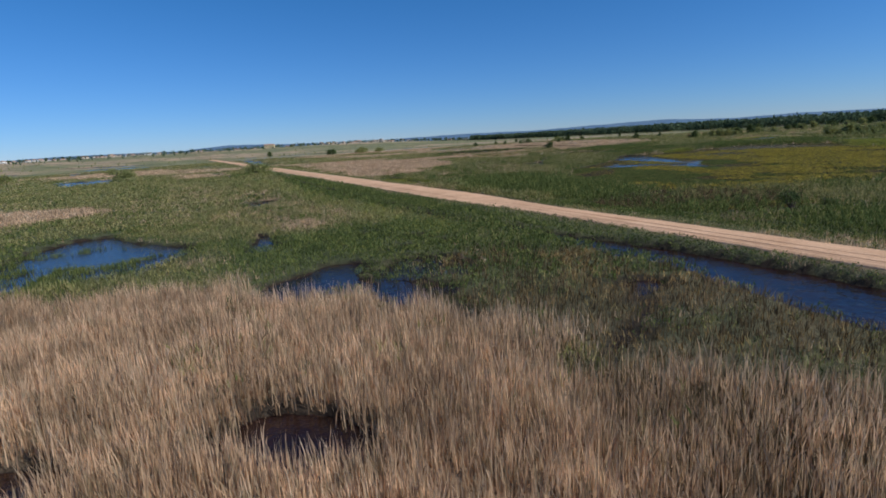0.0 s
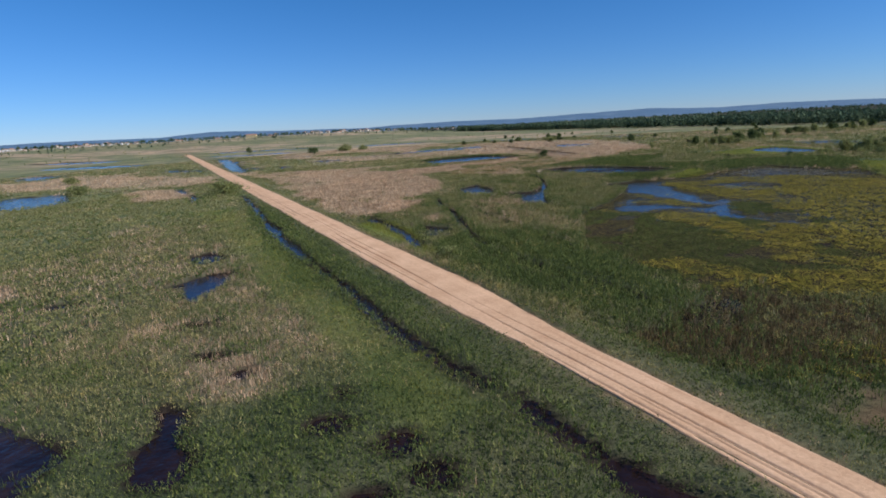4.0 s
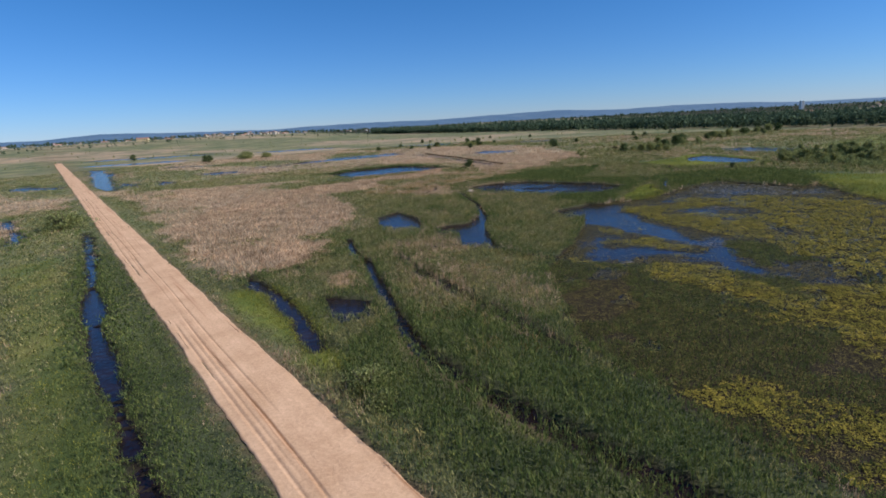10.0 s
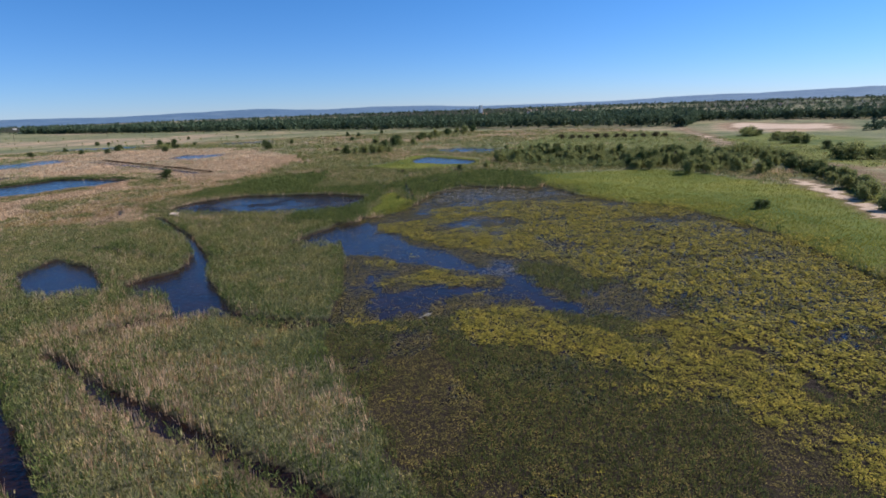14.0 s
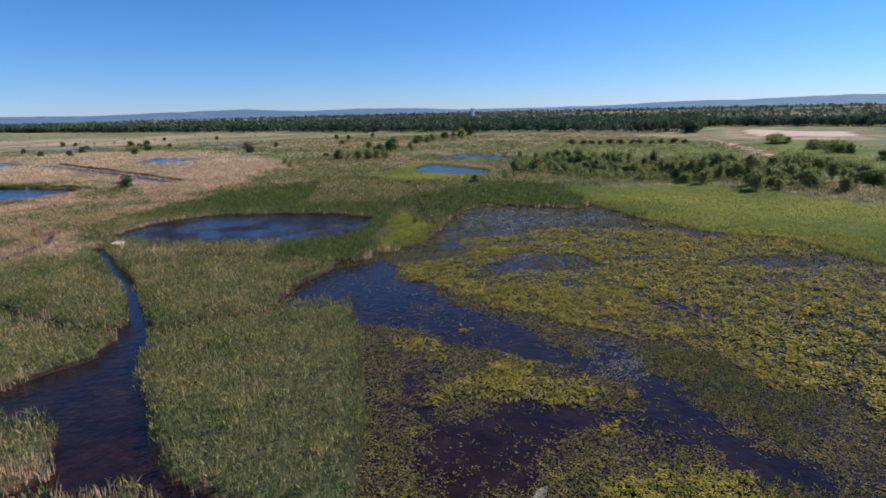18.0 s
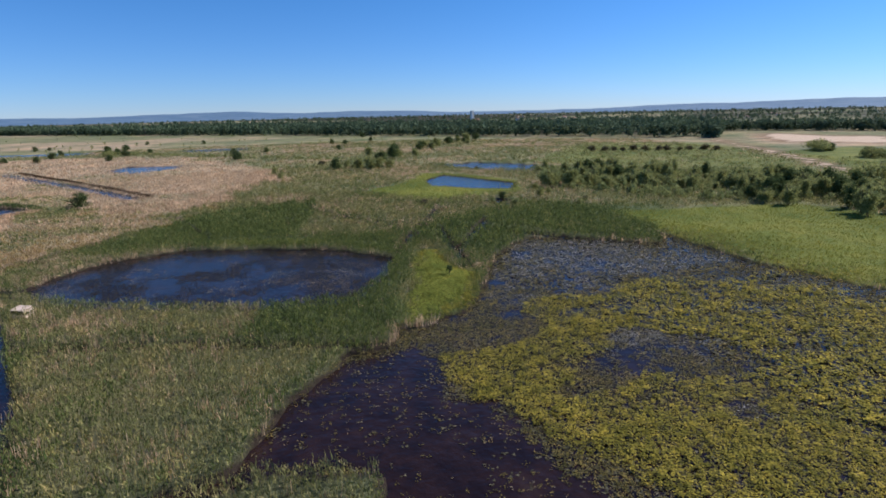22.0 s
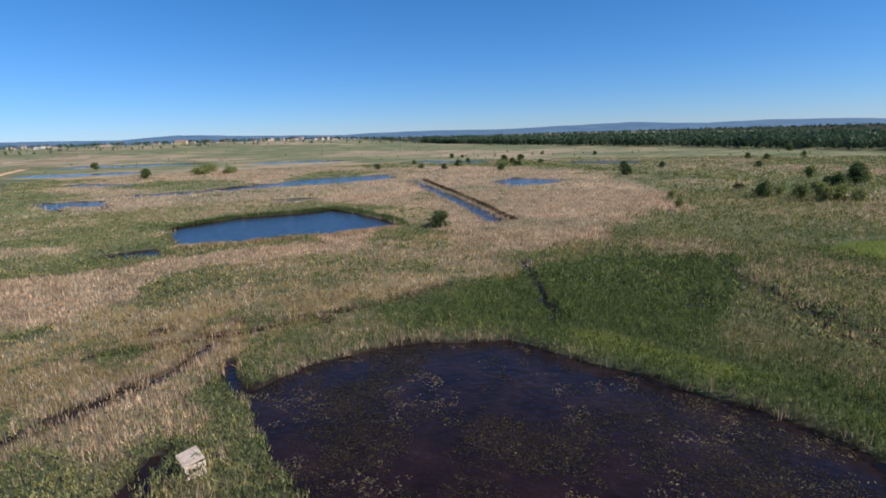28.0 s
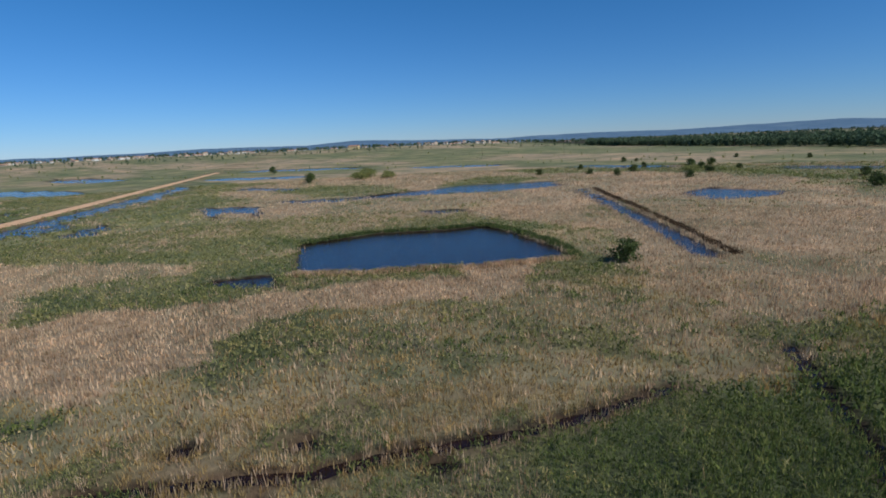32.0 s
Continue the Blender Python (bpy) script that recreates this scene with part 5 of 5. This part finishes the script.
for k in range(26):    # a loose belt from the woods to the willows
    w = k / 25
    put_plant("tree" if k % 2 else "willow", 64 - 84 * w + pr.normal(0, 7), 430 - 172 * w + pr.normal(0, 9), pr.uniform(0.6, 1.25))
for k in range(12):
    put_plant("tamarisk", 93 + 4.6 * k + pr.normal(0, 1), 292 - 1.4 * k + pr.normal(0, 2), pr.uniform(0.9, 1.5))
for k in range(18):    # scattered over the far plain
    put_plant("round" if k % 3 else "tree", pr.uniform(-230, 40), pr.uniform(330, 520), pr.uniform(0.6, 1.1))
for k in range(22):    # low growth before the thicket
    put_plant("willow" if k % 2 else "tamarisk", pr.uniform(14, 60), pr.uniform(150, 190), pr.uniform(0.25, 0.5))


def woodland(name, label, seed, spots, height, mat=LEAF_HAZY):
    """Far woods: leaf masses on short trunks, too many to count."""
    r = np.random.default_rng(seed)
    batches = []
    for (x, y) in [spots]:
        n = len(x)
        g = ground_height(x, y, np.full(n, -9.0))
        h = height * r.uniform(0.62, 1.0, n) * 1.15
        wd = h * r.uniform(0.22, 0.40, n)
        k = 40
        d = r.normal(0, 1, (n, k, 3))
        d /= np.linalg.norm(d, axis=2)[:, :, None]
        d *= r.uniform(0.5, 1.0, (n, k, 1))
        c = d * np.stack([wd, wd, h * 0.46], 1)[:, None, :] + np.stack([x, y, g + h * 0.54], 1)[:, None, :]
        s = (wd * 0.36)[:, None, None]
        a, b = r.normal(0, 0.7, (n, k, 3)), r.normal(0, 0.7, (n, k, 3))
        tri = np.stack([c - a * s, c + a * s, c + b * s * 1.4], 2).reshape(-1, 3)
        batches.append((tri, np.arange(len(tri)).reshape(-1, 3)))
    stuff(name, label, "woods", mat, batches)


def belt(n, course, depth, seed):
    r = np.random.default_rng(seed)
    course = np.array(course, float)
    seg = np.hypot(*np.diff(course, axis=0).T)
    at = r.uniform(0, seg.sum(), n)
    cum = np.concatenate([[0], np.cumsum(seg)])
    x, y = np.interp(at, cum, course[:, 0]), np.interp(at, cum, course[:, 1])
    off = r.uniform(0, 1, n) ** 1.4 * depth
    ang = np.arctan2(x + 15, y - 30)
    return x + np.sin(ang) * off, y + np.cos(ang) * off


woodland("north_woods", "long dark belt of leafy woodland across the plain", 31, belt(4600, [(-560, 930), (-100, 612), (60, 482), (141, 428), (180, 386), (203, 360)], 330, 32), 9)
woodland("east_woods", "patches of dark woodland between pale fields", 33, belt(620, [(262, 440), (300, 420), (345, 370), (380, 300)], 70, 34), 8)
woodland("wood_edge", "dark woodland edge behind the pale field", 47, belt(260, [(203, 360), (232, 400), (262, 440)], 60, 48), 8.5)
woodland("hedges", "dark field hedges beyond the sandy track", 35, belt(60, [(236, 250), (262, 262), (300, 244), (330, 225)], 10, 36), 5.0)
woodland("far_woods", "distant wooded strips under the hills", 37, belt(2600, [(-1500, 60), (-1150, 800), (-700, 1300), (0, 1500), (700, 1250), (1200, 800)], 900, 38), 8)
woodland("plain_groves", "dark groves and tree rows behind the woods", 49, belt(1500, [(-300, 1050), (100, 900), (450, 760), (640, 560), (720, 380)], 420, 50), 6)
woodland("west_groves", "scattered groves before the hillside town", 39, belt(240, [(-900, 120), (-820, 420), (-760, 640), (-520, 860)], 260, 40), 4.5)

woodland("far_scrub", "low scattered scrub over the far marsh", 43, belt(380, [(-640, -40), (-420, 300), (-250, 420), (-60, 380), (120, 330)], 420, 44), 2.2, LEAF_MID)

woodland("ditch_scrub", "dark line of scrub along a far ditch", 45, belt(150, [(-150, 385), (-100, 345), (-60, 318), (-20, 285), (5, 262)], 3, 46), 1.7, LEAF_MID)


tr = np.random.default_rng(71)
tx, ty = tr.uniform(30, 112, 2600), tr.uniform(118, 232, 2600)
inside = area_distance(tx, ty, [(32.8, 184), (48.7, 159), (75.5, 147), (88, 128), (109, 155), (105, 192), (66, 209), (43, 228)]) + 8 * (fbm(tx, ty, 12.0, 72) - 0.5) < 0
woodland("willow_thicket", "dense grey-green willow undergrowth beside the bright meadow", 73, (tx[inside], ty[inside]), 2.1, LEAF_PALE)


def fringe(name, label, mat, course, count, width, height, blade, seed):
    r = np.random.default_rng(seed)
    course = np.array(course, float)
    cum = np.concatenate([[0], np.cumsum(np.hypot(*np.diff(course, axis=0).T))])
    at = r.uniform(0, cum[-1], count)
    x, y = np.interp(at, cum, course[:, 0]) + r.normal(0, width, count), np.interp(at, cum, course[:, 1]) + r.normal(0, width, count)
    ok = water_depth(x, y) < 0.25
    x, y = x[ok], y[ok]
    h = height * (0.6 + 0.7 * vnoise(x, y, 2.2, 99))
    stuff(name, label, "reeds", mat, [blades(x, y, np.maximum(ground_height(x, y), 0), h, np.full(x.size, blade), 9, r, 0.4, np.full(x.size, 0.3), False)])


fringe("channel_reeds", "rust-brown reed fringe along the straight channel", RUSTY, [(-143, 279), (-110.5, 244.5), (-87.5, 219.7), (-69.3, 198.5)], 900, 0.3, 0.75, 0.12, 61)
fringe("pond_reeds", "dark reed fringe along the far bank of a pond", LEAF_DARK, [(-136.5, 163), (-135, 179), (-125, 191.5), (-121.5, 199.5), (-112, 198), (-93, 189), (-86.5, 183.5)], 1000, 0.35, 0.8, 0.12, 62)
fringe("bank_reeds", "pale reed fringe along the near bank of a pond", STRAW, [(-113, 148.6), (-105, 156.2), (-94, 169.2), (-86.5, 182)], 900, 0.5, 0.8, 0.10, 63)

# ---- the hide at the pond ----
PLY = simple("weathered_plywood", [(0.3, (0.60, 0.44, 0.33)), (0.7, (0.78, 0.62, 0.49))], 0.5, 0.8, 0.01)
# dark boards paint in the shade of the hide's open side and hatch
PLY_DARK = simple("shade_boards", [(0.3, (0.04, 0.03, 0.025)), (0.7, (0.10, 0.08, 0.065))], 0.4, 0.85)
ROOFING = simple("sun_bleached_roofing", [(0.3, (0.52, 0.38, 0.28)), (0.7, (0.68, 0.53, 0.42))], 0.6, 0.75, 0.01)


def box_mesh(name, mat, size, at, bevel=0.02):
    bm = bmesh.new()
    bmesh.ops.create_cube(bm, size=1.0)
    bmesh.ops.scale(bm, vec=size, verts=bm.verts)
    bmesh.ops.translate(bm, vec=at, verts=bm.verts)
    if bevel:
        bmesh.ops.bevel(bm, geom=list(bm.edges), offset=bevel, segments=1, affect='EDGES')
    me = bpy.data.meshes.new(name)
    bm.to_mesh(me)
    bm.free()
    me.materials.append(mat)
    return me


def build_hide(x, y, turn):
    root = tagged(new("bird_hide"), "low pale plywood hide, dark open side, at a pond", "hide")
    w, d, h, t = 2.0, 1.4, 1.1, 0.06
    part("wall", box_mesh("wall", PLY, (t, d, h), (w / 2, 0, h / 2)), root)
    part("wall", box_mesh("wall", PLY, (w, t, h), (0, d / 2, h / 2)), root)
    part("wall", box_mesh("wall", PLY, (w - 0.1, t, h * 0.5), (0, -d / 2, h * 0.25)), root)
    part("wall", box_mesh("wall", PLY_DARK, (t, d - 0.14, h * 0.82), (-w / 2, 0, h * 0.41)), root, "side wall coloured dark as shade of the open side")
    part("floor", box_mesh("floor", PLY_DARK, (w - 0.1, d - 0.1, 0.08), (0, 0, 0.1)), root)
    for px in (-w / 2 + 0.06, w / 2 - 0.1):
        part("post", box_mesh("post", PLY_DARK, (0.1, 0.1, h), (px, -d / 2 + 0.08, h / 2), 0.01), root)
    hatch = part("hatch", box_mesh("hatch", PLY_DARK, (0.03, 0.42, 0.26), (w / 2 + 0.035, -0.2, h * 0.62), 0.008), root, "small viewing hatch, its shade a dark panel")
    part("frame", box_mesh("frame", PLY, (0.03, 0.5, 0.05), (w / 2 + 0.04, -0.2, h * 0.62 + 0.16), 0.005), hatch)
    roof = part("roof", box_mesh("roof", ROOFING, (w + 0.10, d + 0.12, 0.06), (0, 0, 0), 0.02), root, "sun-bleached sloping roof panel")
    roof.matrix_basis = pose(0, -0.05, h + 0.12, 9, 0, 0)
    for k in range(3):
        part("batten", box_mesh("batten", ROOFING, (0.05, d + 0.08, 0.03), (-0.8 + 0.8 * k, 0, 0.055), 0.006), roof)
    root.matrix_basis = pose(x, y, lay(x, y) - 0.05, 0, 0, turn) @ Matrix.Diagonal((0.8, 0.8, 0.8, 1))


build_hide(-50.7, 108.2, -20)

# ---- houses, church and masts far off ----
LIME = simple("lime_render", [(0.3, (0.46, 0.37, 0.28)), (0.7, (0.62, 0.52, 0.42))], 2.0, 0.9)
OCHRE = simple("ochre_render", [(0.3, (0.62, 0.47, 0.24)), (0.7, (0.74, 0.58, 0.33))], 2.0, 0.9)
WHITE = simple("white_render", [(0.3, (0.62, 0.58, 0.52)), (0.7, (0.76, 0.73, 0.68))], 2.0, 0.85)
TILE = simple("terracotta_tile", [(0.3, (0.30, 0.15, 0.09)), (0.7, (0.45, 0.25, 0.16))], 0.8, 0.85, 0.03)
GLASS = simple("dark_window_glass", [(0.3, (0.02, 0.025, 0.03)), (0.7, (0.04, 0.05, 0.06))], 1.0, 0.1)
STEEL = simple("galvanised_steel", [(0.3, (0.35, 0.36, 0.37)), (0.7, (0.5, 0.5, 0.5))], 0.5, 0.5, 0.0, 0.8)


def roof_mesh(w, d, h, rise):
    bm = bmesh.new()
    e = 0.4
    pts = [(-w / 2 - e, -d / 2 - e, h), (w / 2 + e, -d / 2 - e, h), (w / 2 + e, d / 2 + e, h), (-w / 2 - e, d / 2 + e, h),
           (-w / 2 - e, 0, h + rise), (w / 2 + e, 0, h + rise)]
    vs = [bm.verts.new(p) for p in pts]
    for f in ((0, 1, 5, 4), (2, 3, 4, 5), (0, 4, 3), (1, 2, 5), (3, 2, 1, 0)):
        bm.faces.new([vs[i] for i in f])
    me = bpy.data.meshes.new("roof")
    bm.to_mesh(me)
    bm.free()
    me.materials.append(TILE)
    return me


def house(name, label, w, d, storeys, mat):
    root = tagged(new(name), label, "house")
    h = 2.9 * storeys
    part("wall", box_mesh("wall", mat, (w, d, h + 1), (0, 0, h / 2 - 0.5), 0.05), root)
    part("roof", roof_mesh(w, d, h + 0.004, d * 0.22), root, "terracotta tile roof")
    part("chimney", box_mesh("chimney", mat, (0.7, 0.7, 1.6), (w * 0.28, d * 0.12, h + d * 0.2), 0.03), root)
    for s in range(storeys):
        for k in range(max(2, int(w / 3.5))):
            for side in (-1, 1):
                px = -w / 2 + (k + 0.5) * w / max(2, int(w / 3.5))
                part("window", box_mesh("window", GLASS, (1.1, 0.1, 1.4), (px, side * (d / 2 + 0.02), 1.5 + 2.9 * s), 0.0), root, "dark window")
    part("door", box_mesh("door", BARK, (1.1, 0.12, 2.1), (w * 0.1, -d / 2 - 0.03, 1.05), 0.0), root, "brown wooden door")
    return root


def far_ground(x, y):
    return float(ground_height(np.array([float(x)]), np.array([float(y)]), np.array([-9.0]))[0])


homes = [house("town_house", "pale rendered house with a terracotta roof", 11, 8, 2, LIME), house("white_house", "white rendered house with a terracotta roof", 13, 9, 2, WHITE),
         house("farm_house", "long low limewashed farmhouse", 20, 8, 1, LIME), house("tall_house", "three-storey pale town house", 10, 10, 3, LIME)]
yellow = house("yellow_farmhouse", "ochre-yellow farmhouse standing alone on the plain", 20, 10, 2, OCHRE)
yellow.matrix_basis = pose(-925, 706, far_ground(-925, 706), 0, 0, 35)
hr = np.random.default_rng(51)
seen_home = set()


def put_home(k, x, y, s=1.0):
    m = pose(x, y, far_ground(x, y) - 0.3, 0, 0, float(hr.uniform(0, 180))) @ Matrix.Diagonal((s, s, s, 1))
    tagged(homes[k], group="houses of the town")
    if k in seen_home:
        copy_thing(homes[k], m)
    else:
        seen_home.add(k)
        homes[k].matrix_basis = m


for count, b0, b1, r0, r1 in ((125, -84, -63, 1250, 1900), (22, -62, -50, 1300, 2000), (40, -48, -37, 1250, 1900), (14, -34, -18, 1250, 1700), (8, 14, 40, 900, 1500)):
    for k in range(count):
        b, r = radians(hr.uniform(b0, b1)), hr.uniform(r0, r1)
        put_home(int(hr.integers(0, 4)), -15 + r * math.sin(b), 30 + r * math.cos(b), float(hr.uniform(0.65, 1.05)))
church = tagged(new("church"), "pale stone church with a square tower above the woods", "church")
part("nave", box_mesh("nave", WHITE, (14, 8, 8), (0, 0, 4), 0.1), church)
part("tower", box_mesh("tower", WHITE, (5.5, 5.5, 24), (-9.75, 0, 12), 0.1), church)
part("roof", roof_mesh(14, 8, 8.004, 2), church, "terracotta tile roof")
for k in range(4):
    part("window", box_mesh("window", GLASS, (1.2, 0.1, 3.2), (-4.5 + 3 * k, -4.03, 4.5), 0.0), church, "tall dark window")
church.matrix_basis = pose(146, 790, far_ground(146, 790), 0, 0, 20) @ Matrix.Diagonal((0.75, 0.75, 0.8, 1))


def mast(x, y, h):
    root = tagged(new("power_pole"), "slender wooden power pole with a crossarm", "pole", "power poles")
    v, f = stem_tube([(0, 0, -0.5), (0, 0, h)], [0.16, 0.10], 6)
    part("pole", mesh_of("pole", v, f, BARK), root)
    part("crossarm", box_mesh("crossarm", STEEL, (1.8, 0.1, 0.12), (0, 0, h - 0.4), 0.0), root)
    for k in (-0.8, 0, 0.8):
        part("insulator", box_mesh("insulator", GLASS, (0.1, 0.1, 0.25), (k, 0, h - 0.2), 0.0), root)
    root.matrix_basis = pose(x, y, far_ground(x, y), 0, 0, 30)


for k in range(5):
    mast(-420 + 60 * k, 520 + 55 * k, 9)
